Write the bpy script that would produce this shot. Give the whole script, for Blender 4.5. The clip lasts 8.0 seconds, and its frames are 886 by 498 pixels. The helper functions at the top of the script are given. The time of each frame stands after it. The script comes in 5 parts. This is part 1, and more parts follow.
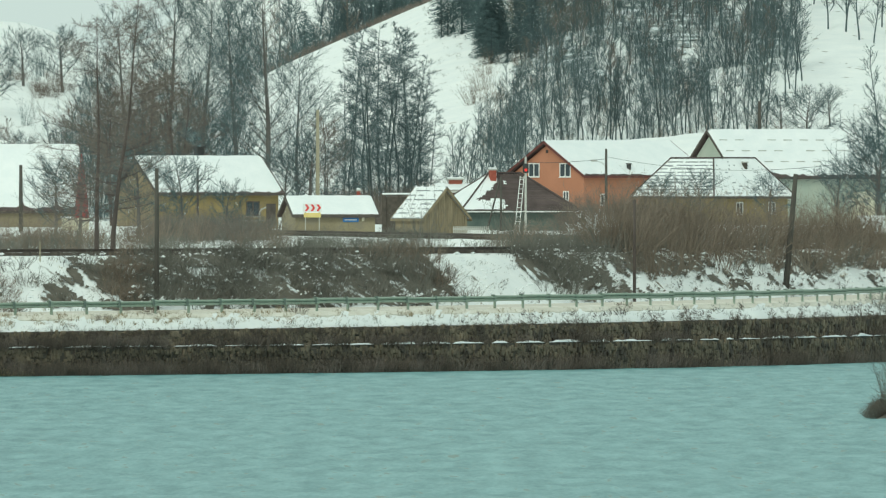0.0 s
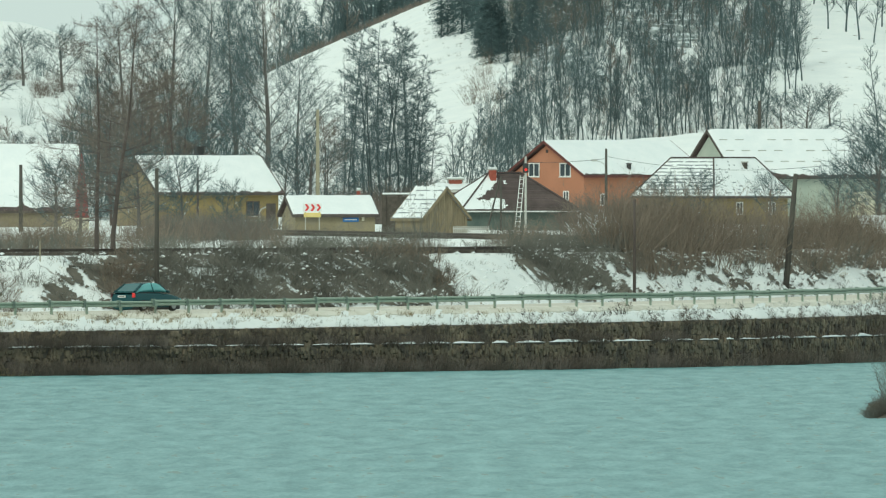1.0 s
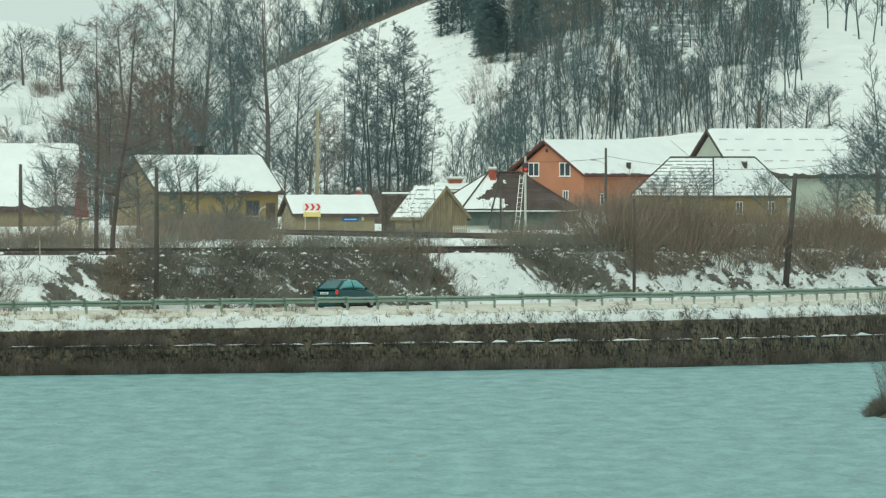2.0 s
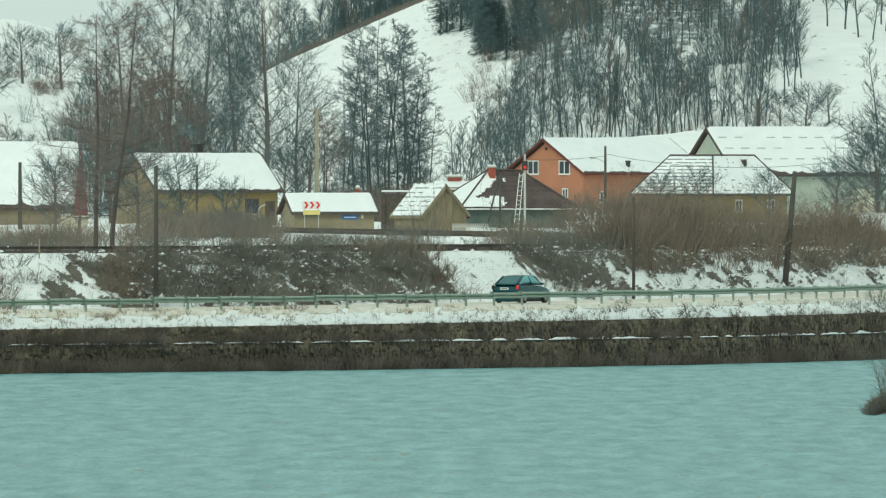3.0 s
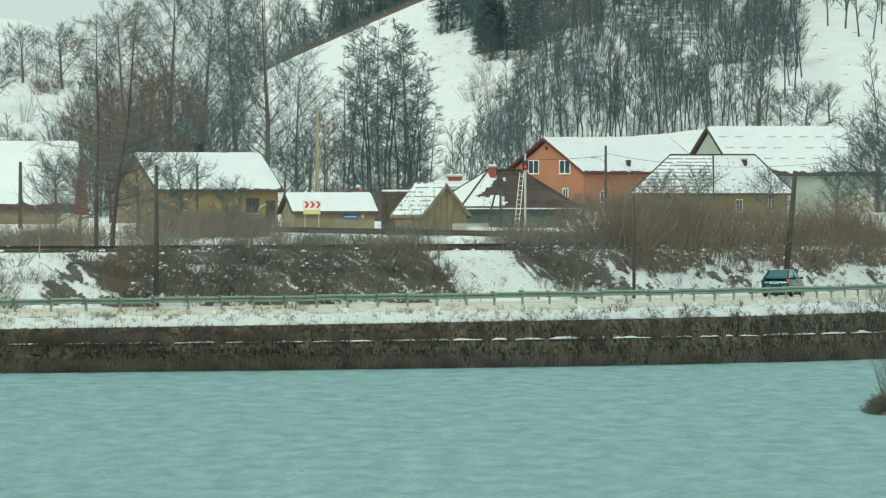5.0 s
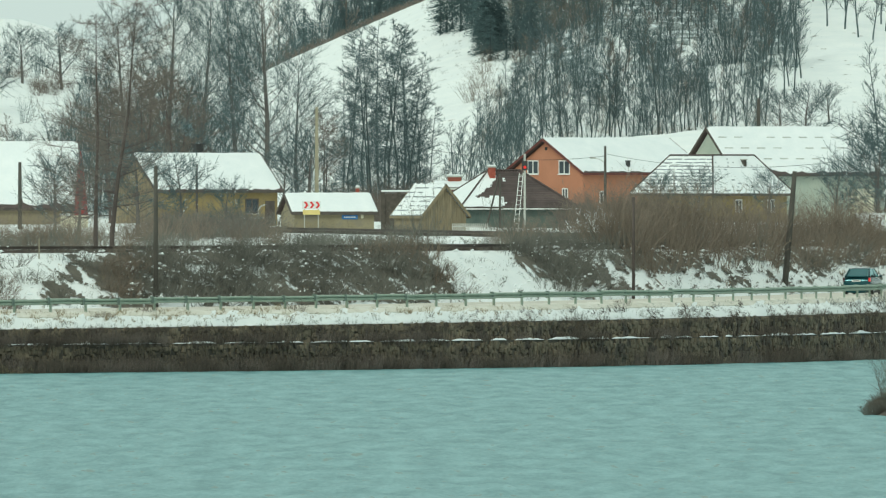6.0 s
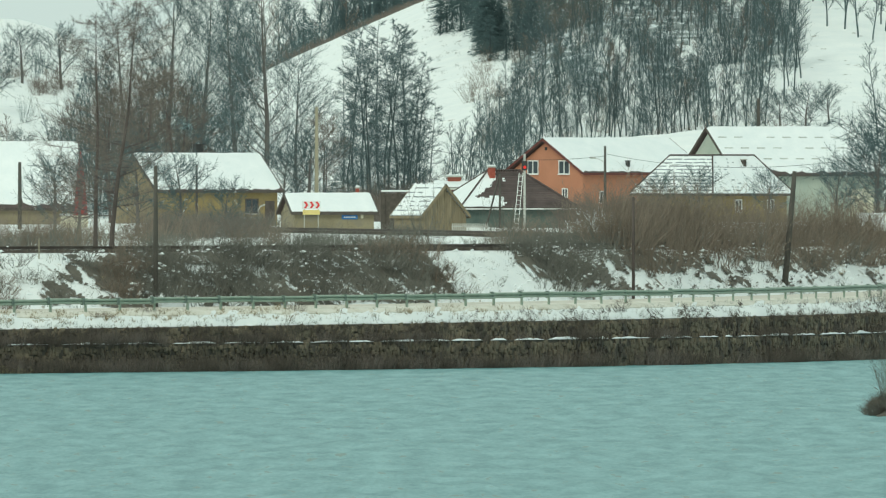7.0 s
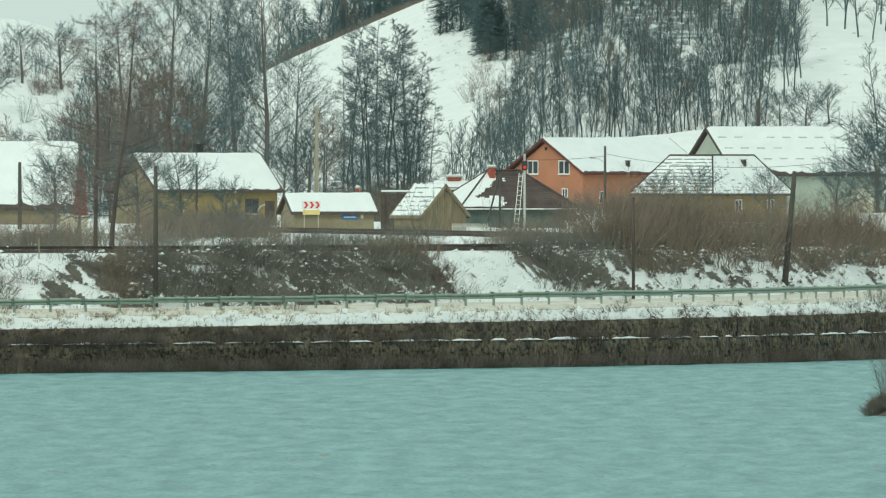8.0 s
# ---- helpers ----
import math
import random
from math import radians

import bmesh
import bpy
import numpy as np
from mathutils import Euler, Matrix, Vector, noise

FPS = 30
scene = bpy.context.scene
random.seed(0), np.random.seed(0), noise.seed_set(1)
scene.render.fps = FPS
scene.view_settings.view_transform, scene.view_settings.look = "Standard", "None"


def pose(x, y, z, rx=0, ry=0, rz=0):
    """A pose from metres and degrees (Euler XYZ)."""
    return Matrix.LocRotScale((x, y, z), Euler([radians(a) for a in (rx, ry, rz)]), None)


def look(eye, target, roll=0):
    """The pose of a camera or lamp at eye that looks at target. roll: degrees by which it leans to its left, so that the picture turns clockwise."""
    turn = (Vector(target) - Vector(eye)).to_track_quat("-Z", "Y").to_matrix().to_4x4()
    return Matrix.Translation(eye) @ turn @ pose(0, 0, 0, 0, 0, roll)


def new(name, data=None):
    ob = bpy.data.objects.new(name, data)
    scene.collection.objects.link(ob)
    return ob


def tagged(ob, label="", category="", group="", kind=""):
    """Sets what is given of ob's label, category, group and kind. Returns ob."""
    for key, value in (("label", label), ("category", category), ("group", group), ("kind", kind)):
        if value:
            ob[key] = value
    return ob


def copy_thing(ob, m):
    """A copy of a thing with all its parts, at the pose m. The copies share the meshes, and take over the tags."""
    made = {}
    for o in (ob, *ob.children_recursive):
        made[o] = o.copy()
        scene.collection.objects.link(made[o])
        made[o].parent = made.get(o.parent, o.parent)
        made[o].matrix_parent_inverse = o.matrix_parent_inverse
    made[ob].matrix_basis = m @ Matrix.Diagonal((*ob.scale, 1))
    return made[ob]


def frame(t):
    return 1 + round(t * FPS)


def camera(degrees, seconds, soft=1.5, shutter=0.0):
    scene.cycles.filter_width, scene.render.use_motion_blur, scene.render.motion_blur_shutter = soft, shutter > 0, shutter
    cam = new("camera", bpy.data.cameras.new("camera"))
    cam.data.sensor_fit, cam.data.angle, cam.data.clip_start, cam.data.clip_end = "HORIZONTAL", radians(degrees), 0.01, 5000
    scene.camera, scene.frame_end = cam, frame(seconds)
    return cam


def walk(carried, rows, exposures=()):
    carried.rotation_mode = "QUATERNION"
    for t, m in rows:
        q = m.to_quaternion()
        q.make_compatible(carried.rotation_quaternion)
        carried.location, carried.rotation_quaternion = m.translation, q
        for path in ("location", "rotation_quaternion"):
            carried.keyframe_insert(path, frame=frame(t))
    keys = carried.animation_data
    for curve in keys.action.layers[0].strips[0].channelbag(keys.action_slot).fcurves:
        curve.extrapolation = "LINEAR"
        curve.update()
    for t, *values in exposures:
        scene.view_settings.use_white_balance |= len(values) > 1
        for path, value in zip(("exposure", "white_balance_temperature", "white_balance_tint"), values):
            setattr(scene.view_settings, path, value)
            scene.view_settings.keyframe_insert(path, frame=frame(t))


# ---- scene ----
# ---- camera and path ----
EYE_Z = 10.54
cam = camera(2.35, 8.0, soft=1.25)


def aim(dx, dy):
    """Long-lens pose: small turns in thousandths of a radian from the resting aim."""
    return look((0, 0, EYE_Z), (dx, 1000, EYE_Z - 3.427 + dy))


CALM = (0.0, 0.0)
EARLY = (-0.040, 0.128)
walk(cam, [(0.0, aim(*EARLY)), (0.5, aim(-0.04, 0.118)), (1.0, aim(-0.04, 0.118)), (1.5, aim(-0.05, 0.125)),
           (1.7, aim(-0.04, 0.115)), (2.8, aim(-0.01, 0.03)), (3.1, aim(*CALM)), (3.5, aim(*CALM)), (4.0, aim(0.01, 0.0)),
           (4.5, aim(-0.035, -0.035)), (4.7, aim(-0.03, -0.03)), (5.8, aim(*CALM)), (6.5, aim(0.01, 0.0)), (8.0, aim(0.01, 0.0))],
     exposures=[(0.0, -0.50, 6300, -9), (8.0, -0.50, 6300, -9)])

# ---- world and sun: bright overcast winter day ----
world = bpy.data.worlds.new("overcast")
scene.world = world
world.use_nodes = True
wn = world.node_tree.nodes
sky = wn.new("ShaderNodeTexSky")
sky.sky_type, sky.sun_disc = "NISHITA", False
sky.sun_elevation, sky.sun_rotation = radians(36), radians(209)
sky.dust_density, sky.air_density, sky.ozone_density = 6.0, 1.6, 1.0
wn["Background"].inputs[1].default_value = 0.10
veil = wn.new("ShaderNodeMix")
veil.data_type = "RGBA"
veil.inputs[0].default_value = 0.9
veil.inputs[7].default_value = (10.4, 11.1, 11.05, 1)
world.node_tree.links.new(sky.outputs[0], veil.inputs[6])
world.node_tree.links.new(veil.outputs[2], wn["Background"].inputs[0])
sun = new("sun", bpy.data.lights.new("sun", "SUN"))
sun.data.energy, sun.data.angle, sun.data.color = 1.6, radians(14), (1.0, 0.95, 0.88)
sun.matrix_world = look((-50, -90, 75), (0, 0, 0))


# ---- materials ----
def mat(name, low, high, rough=0.8, scale=3.0, bump=0.2, fine=25.0, metal=0.0, stretch=(1, 1, 1), vary=0.0, spot=None, spot_scale=0.5, spot_cut=0.6, emit=None, dist=0.05, span=(0.45, 1.0)):
    """Procedural surface: two colours mixed by coarse and fine noise, patches of a third, relief, and a change from piece to piece."""
    m = bpy.data.materials.new(name)
    m.use_nodes = True
    n, l = m.node_tree.nodes, m.node_tree.links
    b = n["Principled BSDF"]
    tc = n.new("ShaderNodeTexCoord")
    mp = n.new("ShaderNodeMapping")
    mp.inputs["Scale"].default_value = stretch
    l.new(tc.outputs["Object"], mp.inputs[0])
    big, small = n.new("ShaderNodeTexNoise"), n.new("ShaderNodeTexNoise")
    for node, s in ((big, scale), (small, fine)):
        node.inputs["Scale"].default_value = s
        node.inputs["Detail"].default_value = 4
        l.new(mp.outputs[0], node.inputs["Vector"])
    add = n.new("ShaderNodeMath")
    add.operation = "MULTIPLY_ADD"
    add.inputs[1].default_value = 0.45
    l.new(small.outputs[0], add.inputs[0])
    l.new(big.outputs[0], add.inputs[2])
    ramp = n.new("ShaderNodeMapRange")
    ramp.inputs[1].default_value, ramp.inputs[2].default_value = span
    l.new(add.outputs[0], ramp.inputs[0])
    mix = n.new("ShaderNodeMix")
    mix.data_type = "RGBA"
    mix.inputs[6].default_value, mix.inputs[7].default_value = (*low, 1), (*high, 1)
    l.new(ramp.outputs[0], mix.inputs[0])
    colour = mix.outputs[2]
    if spot:
        pn = n.new("ShaderNodeTexNoise")
        pn.inputs["Scale"].default_value, pn.inputs["Detail"].default_value = spot_scale, 6
        l.new(mp.outputs[0], pn.inputs["Vector"])
        pr = n.new("ShaderNodeMapRange")
        pr.inputs[1].default_value, pr.inputs[2].default_value = spot_cut, spot_cut + 0.05
        l.new(pn.outputs[0], pr.inputs[0])
        pm = n.new("ShaderNodeMix")
        pm.data_type = "RGBA"
        pm.inputs[7].default_value = (*spot, 1)
        l.new(pr.outputs[0], pm.inputs[0])
        l.new(colour, pm.inputs[6])
        colour = pm.outputs[2]
    if vary:
        info, hsv, vr = n.new("ShaderNodeObjectInfo"), n.new("ShaderNodeHueSaturation"), n.new("ShaderNodeMapRange")
        geo, sm = n.new("ShaderNodeNewGeometry"), n.new("ShaderNodeMath")
        sm.operation = "ADD"
        l.new(info.outputs["Random"], sm.inputs[0])
        l.new(geo.outputs["Random Per Island"], sm.inputs[1])
        vr.inputs[2].default_value = 2.0
        vr.inputs[3].default_value, vr.inputs[4].default_value = 1 - vary, 1 + vary
        l.new(sm.outputs[0], vr.inputs[0])
        l.new(vr.outputs[0], hsv.inputs["Value"])
        l.new(colour, hsv.inputs["Color"])
        colour = hsv.outputs[0]
    l.new(colour, b.inputs["Base Color"])
    b.inputs["Roughness"].default_value, b.inputs["Metallic"].default_value = rough, metal
    if bump:
        bp = n.new("ShaderNodeBump")
        bp.inputs["Strength"].default_value, bp.inputs["Distance"].default_value = bump, dist
        l.new(add.outputs[0], bp.inputs["Height"])
        l.new(bp.outputs[0], b.inputs["Normal"])
    if emit:
        b.inputs["Emission Color"].default_value, b.inputs["Emission Strength"].default_value = (*emit[:3], 1), emit[3]
    return m


ROOF_SNOW = mat("roof_snow", (0.78, 0.81, 0.82), (0.87, 0.88, 0.88), 0.6, 0.7, 0.3, 4.0, dist=0.08)
GROUND = mat("snowy_ground", (0.79, 0.81, 0.81), (0.90, 0.90, 0.88), 0.7, 0.3, 0.5, 2.0, spot=(0.16, 0.13, 0.09), spot_scale=0.7, spot_cut=0.67, dist=0.2)
ASPHALT = mat("slushy_asphalt", (0.52, 0.47, 0.40), (0.70, 0.65, 0.57), 0.7, 0.6, 0.2, 9.0)
STONE = mat("river_stone", (0.075, 0.060, 0.045), (0.235, 0.188, 0.13), 0.9, 1.6, 0.5, 14.0, vary=0.45, spot=(0.075, 0.062, 0.05), spot_scale=0.8, spot_cut=0.54)
LITTER = mat("leaf_litter", (0.085, 0.078, 0.064), (0.18, 0.158, 0.125), 0.95, 0.9, 0.6, 6.0, spot=(0.80, 0.83, 0.84), spot_scale=0.9, spot_cut=0.60, dist=0.2)
DIRTY_SNOW = mat("dirty_verge_snow", (0.62, 0.57, 0.48), (0.83, 0.79, 0.72), 0.8, 0.8, 0.5, 5.0)
SPACER = mat("dull_green_steel", (0.13, 0.17, 0.14), (0.19, 0.235, 0.20), 0.6, 2.0, 0.1, metal=0.2)
MORTAR = mat("dark_mortar", (0.065, 0.057, 0.046), (0.125, 0.108, 0.085), 0.95, 2.0, 0.4)
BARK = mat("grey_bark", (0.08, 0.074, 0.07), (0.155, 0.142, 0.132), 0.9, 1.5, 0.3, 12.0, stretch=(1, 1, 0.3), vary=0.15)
# Blue-green of the distance haze is put into the far bark's colour.
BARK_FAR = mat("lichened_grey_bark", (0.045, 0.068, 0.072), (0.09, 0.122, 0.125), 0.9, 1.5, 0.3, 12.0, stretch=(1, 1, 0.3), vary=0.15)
NEEDLE = mat("dark_spruce_needles", (0.048, 0.084, 0.090), (0.09, 0.134, 0.138), 0.85, 1.2, 0, vary=0.3)
BARK_BROWN = mat("reddish_bark", (0.058, 0.046, 0.042), (0.11, 0.088, 0.078), 0.9, 1.5, 0.3, 12.0, stretch=(1, 1, 0.3), vary=0.15)
# Base colour carries the haze as a blue-green tint; white spots are snow.
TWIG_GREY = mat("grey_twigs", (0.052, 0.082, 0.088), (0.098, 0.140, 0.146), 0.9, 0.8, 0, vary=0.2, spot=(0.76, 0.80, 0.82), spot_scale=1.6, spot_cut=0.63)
TWIG_BROWN = mat("brown_twigs", (0.118, 0.098, 0.084), (0.20, 0.168, 0.145), 0.9, 0.8, 0, vary=0.2)
SCRUB = mat("brown_scrub", (0.142, 0.113, 0.088), (0.255, 0.205, 0.16), 0.9, 0.8, 0, vary=0.4)
WALL_SCRUB = mat("dead_brown_creeper", (0.07, 0.058, 0.048), (0.135, 0.11, 0.088), 0.9, 0.8, 0, vary=0.3)
DARK_SCRUB = mat("dark_scrub", (0.098, 0.100, 0.088), (0.20, 0.193, 0.166), 0.9, 0.8, 0, vary=0.35, spot=(0.80, 0.82, 0.82), spot_scale=1.3, spot_cut=0.67)
FOREST_FLOOR = mat("forest_floor", (0.22, 0.25, 0.245), (0.40, 0.43, 0.42), 0.95, 0.5, 0.3, 4.0, spot=(0.76, 0.80, 0.82), spot_scale=0.4, spot_cut=0.50)
DRY_GRASS = mat("dry_grass", (0.25, 0.19, 0.11), (0.42, 0.34, 0.21), 0.9, 0.8, 0, vary=0.3)
RAIL_GREEN = mat("pale_green_galvanised_steel", (0.28, 0.345, 0.275), (0.38, 0.44, 0.36), 0.55, 2.0, 0.1, 12.0, metal=0.2)
STEEL_DARK = mat("rusty_rail_steel", (0.05, 0.04, 0.035), (0.11, 0.085, 0.07), 0.7, 3.0, 0.2, metal=0.3)
SLEEPER = mat("tarred_timber", (0.05, 0.042, 0.035), (0.10, 0.085, 0.07), 0.9, 3.0, 0.3)
POLE_DARK = mat("tarred_pole_wood", (0.05, 0.047, 0.042), (0.11, 0.10, 0.085), 0.9, 2.0, 0.3, stretch=(3, 3, 0.4))
POLE_LIGHT = mat("weathered_pole_wood", (0.26, 0.23, 0.16), (0.40, 0.36, 0.26), 0.9, 2.0, 0.3, stretch=(3, 3, 0.4))
CONCRETE = mat("pale_concrete", (0.40, 0.40, 0.37), (0.55, 0.54, 0.50), 0.9, 2.0, 0.3)
YELLOW = mat("ochre_plaster", (0.22, 0.165, 0.075), (0.34, 0.262, 0.12), 0.9, 0.6, 0.2, 9.0, spot=(0.27, 0.22, 0.13), spot_scale=0.7, spot_cut=0.56)
OLIVE = mat("old_buff_plaster", (0.20, 0.168, 0.108), (0.31, 0.265, 0.172), 0.9, 0.6, 0.2, 9.0, spot=(0.24, 0.21, 0.15), spot_scale=0.7, spot_cut=0.55)
ORANGE = mat("salmon_plaster", (0.38, 0.165, 0.098), (0.48, 0.215, 0.13), 0.85, 0.5, 0.1, 8.0)
GREENISH = mat("pale_green_plaster", (0.33, 0.38, 0.33), (0.45, 0.48, 0.41), 0.9, 0.5, 0.1, 8.0)
CREAM = mat("cream_plaster", (0.60, 0.56, 0.42), (0.72, 0.68, 0.54), 0.9, 0.8, 0.1, 8.0)
BOARD = mat("weathered_boards", (0.16, 0.128, 0.08), (0.29, 0.238, 0.155), 0.9, 2.0, 0.3, 18.0, stretch=(3, 3, 0.4), vary=0.22)
GREEN_BOARD = mat("dark_green_painted_boards", (0.07, 0.10, 0.09), (0.13, 0.16, 0.14), 0.8, 2.0, 0.2, vary=0.2)
TILE_DARK = mat("dark_brown_roof_tile", (0.055, 0.04, 0.038), (0.11, 0.08, 0.075), 0.8, 1.0, 0.3, 10.0, vary=0.25)
TILE_GREY = mat("weathered_grey_roof_tile", (0.24, 0.26, 0.28), (0.36, 0.385, 0.41), 0.8, 1.0, 0.3, 10.0, vary=0.25)
TILE_RED = mat("red_roof_tile", (0.23, 0.06, 0.04), (0.36, 0.11, 0.07), 0.8, 1.0, 0.3, 10.0, vary=0.25)
BRICK = mat("red_chimney_brick", (0.28, 0.06, 0.04), (0.42, 0.11, 0.075), 0.85, 4.0, 0.3, 20.0, vary=0.25)
RED_METAL = mat("dark_red_sheet_metal", (0.20, 0.03, 0.03), (0.32, 0.06, 0.055), 0.5, 1.2, 0.1, 10.0)
FASCIA = mat("dark_eave_timber", (0.06, 0.05, 0.045), (0.12, 0.10, 0.085), 0.85, 2.0, 0.2)
FASCIA_RED = mat("dark_red_eave_board", (0.10, 0.032, 0.028), (0.16, 0.05, 0.042), 0.8, 2.0, 0.2)
WHITE = mat("white_paint", (0.72, 0.72, 0.70), (0.82, 0.82, 0.80), 0.5, 2.0, 0.05)
GLASS = mat("dark_window_glass", (0.03, 0.04, 0.05), (0.05, 0.065, 0.075), 0.06, 1.0, 0)
SIGN_RED = mat("red_sign_film", (0.62, 0.03, 0.03), (0.70, 0.05, 0.05), 0.4, 2.0, 0)
SIGN_WHITE = mat("white_sign_film", (0.75, 0.75, 0.74), (0.82, 0.82, 0.81), 0.4, 2.0, 0)
SIGN_YELLOW = mat("yellow_sign_film", (0.70, 0.55, 0.18), (0.80, 0.66, 0.28), 0.5, 2.0, 0)
SIGN_BLUE = mat("blue_sign_enamel", (0.03, 0.14, 0.40), (0.05, 0.20, 0.48), 0.4, 2.0, 0)
BLACK = mat("matt_black_metal", (0.02, 0.02, 0.02), (0.045, 0.045, 0.045), 0.6, 2.0, 0.05)
RED_LAMP = mat("lit_red_lens", (0.5, 0.01, 0.01), (0.6, 0.02, 0.02), 0.3, 1.0, 0, emit=(1.0, 0.03, 0.02, 0.5))
CAR_PAINT = mat("teal_car_paint", (0.012, 0.062, 0.072), (0.018, 0.082, 0.092), 0.14, 1.0, 0, metal=0.45)
# The sky's cyan reflection is put into the glass base colour.
CAR_GLASS = mat("tinted_car_glass", (0.14, 0.40, 0.41), (0.19, 0.46, 0.47), 0.05, 1.0, 0)
REAR_GLASS = mat("dark_rear_glass", (0.03, 0.105, 0.115), (0.045, 0.13, 0.14), 0.08, 1.0, 0)
RUBBER = mat("black_rubber", (0.015, 0.015, 0.015), (0.03, 0.03, 0.03), 0.85, 5.0, 0.1)
CHROME = mat("wheel_alloy", (0.35, 0.36, 0.37), (0.5, 0.5, 0.5), 0.35, 5.0, 0, metal=0.8)
TAIL_OFF = mat("unlit_tail_lamp", (0.05, 0.016, 0.018), (0.07, 0.02, 0.022), 0.3, 1.0, 0)
TAIL = mat("lit_tail_lamp", (0.55, 0.02, 0.02), (0.65, 0.03, 0.03), 0.3, 1.0, 0, emit=(1.0, 0.03, 0.03, 0.3))
# Reflections on the ripples are painted in as lighter and darker colour noise.
WATER = mat("turquoise_river_water", (0.062, 0.198, 0.212), (0.208, 0.40, 0.408), 0.42, 0.8, 0.8, 4.6, stretch=(1.0, 0.10, 1.0), dist=0.2, spot=(0.14, 0.215, 0.18), spot_scale=1.6, spot_cut=0.63, span=(0.52, 0.92))
WATER.node_tree.nodes["Principled BSDF"].inputs["Specular IOR Level"].default_value = 0.25


# ---- mesh helpers ----
class Shape:
    """Collects vertices and faces of one mesh."""

    def __init__(self):
        self.v, self.f = [], []

    def add(self, verts, faces):
        o = len(self.v)
        self.v += [tuple(p) for p in verts]
        self.f += [tuple(i + o for i in f) for f in faces]
        return self

    def box(self, x0, x1, y0, y1, z0, z1, m=None, chamfer=0.0):
        c = chamfer
        if c:
            pts = []
            for z, k in ((z0, c), (z0 + c, 0), (z1 - c, 0), (z1, c)):
                pts += [(x0 + k, y0 + k, z), (x1 - k, y0 + k, z), (x1 - k, y1 - k, z), (x0 + k, y1 - k, z)]
            fs = [(3, 2, 1, 0), (12, 13, 14, 15)]
            for r in range(3):
                fs += [(r * 4 + i, r * 4 + (i + 1) % 4, r * 4 + 4 + (i + 1) % 4, r * 4 + 4 + i) for i in range(4)]
        else:
            pts = [(x0, y0, z0), (x1, y0, z0), (x1, y1, z0), (x0, y1, z0), (x0, y0, z1), (x1, y0, z1), (x1, y1, z1), (x0, y1, z1)]
            fs = [(3, 2, 1, 0), (4, 5, 6, 7), (0, 1, 5, 4), (1, 2, 6, 5), (2, 3, 7, 6), (3, 0, 4, 7)]
        if m is not None:
            pts = [m @ Vector(p) for p in pts]
        return self.add(pts, fs)

    def tube(self, path, radii, n=6, cap=True):
        rings, fs = [], []
        for i, p in enumerate(path):
            p = Vector(p)
            d = (Vector(path[min(i + 1, len(path) - 1)]) - Vector(path[max(i - 1, 0)])).normalized()
            a = d.cross(Vector((0.31, 0.94, 0.13))).normalized()
            b = d.cross(a)
            r = radii[i]
            rings += [p + a * (r * math.cos(6.28319 * k / n)) + b * (r * math.sin(6.28319 * k / n)) for k in range(n)]
        for i in range(len(path) - 1):
            for k in range(n):
                fs.append((i * n + k, i * n + (k + 1) % n, i * n + n + (k + 1) % n, i * n + n + k))
        if cap:
            fs.append(tuple(range(n))[::-1])
            fs.append(tuple((len(path) - 1) * n + k for k in range(n)))
        return self.add(rings, fs)

    def spike(self, p, q, r):
        """A fine three-sided point from p to q."""
        d = q - p
        a = d.cross(Vector((0.31, 0.94, 0.13))).normalized() * r
        b = d.normalized().cross(a)
        return self.add([p + a, p - a * 0.5 + b * 0.87, p - a * 0.5 - b * 0.87, q], [(0, 1, 3), (1, 2, 3), (2, 0, 3)])

    def slab(self, corners, thick):
        """A plate through four (or three) corners, thickened downwards along its normal."""
        c = [Vector(p) for p in corners]
        nrm = (c[1] - c[0]).cross(c[2] - c[1]).normalized()
        if nrm.z < 0:
            c.reverse()
            nrm = -nrm
        k = len(c)
        low = [p - nrm * thick for p in c]
        fs = [tuple(range(k)), tuple(range(2 * k - 1, k - 1, -1))] + [(i, i + k, (i + 1) % k + k, (i + 1) % k) for i in range(k)]
        return self.add(c + low, fs)

    def mesh(self, name, material, smooth=False):
        me = bpy.data.meshes.new(name)
        me.from_pydata(self.v, [], self.f)
        me.materials.append(material)
        if smooth:
            me.polygons.foreach_set("use_smooth", [True] * len(me.polygons))
        me.update()
        return me


def part(name, shape, material, parent, label="", smooth=False):
    ob = new(name, shape.mesh(name, material, smooth))
    ob.parent = parent
    return tagged(ob, label)


def thing(name, m, label, category, group="", kind=""):
    ob = new(name)
    ob.matrix_world = m
    return tagged(ob, label, category, group, kind)


def alone(name, shape, material, label, category, m=None, group="", kind="", smooth=False):
    ob = new(name, shape.mesh(name, material, smooth))
    if m is not None:
        ob.matrix_world = m
    return tagged(ob, label, category, group, kind)


# ---- lie of the land ----
def bank_slope(x):
    """How fast the bank recedes from the lens, per metre to the side."""
    k = 1.0 + 0.62 * math.exp(0.068 * min(x, 27.0))
    if x > 27:
        k *= math.exp(-(x - 27) / 40)
    if x < -45:
        k *= math.exp((x + 45) / 60)
    return k


BANK = {}


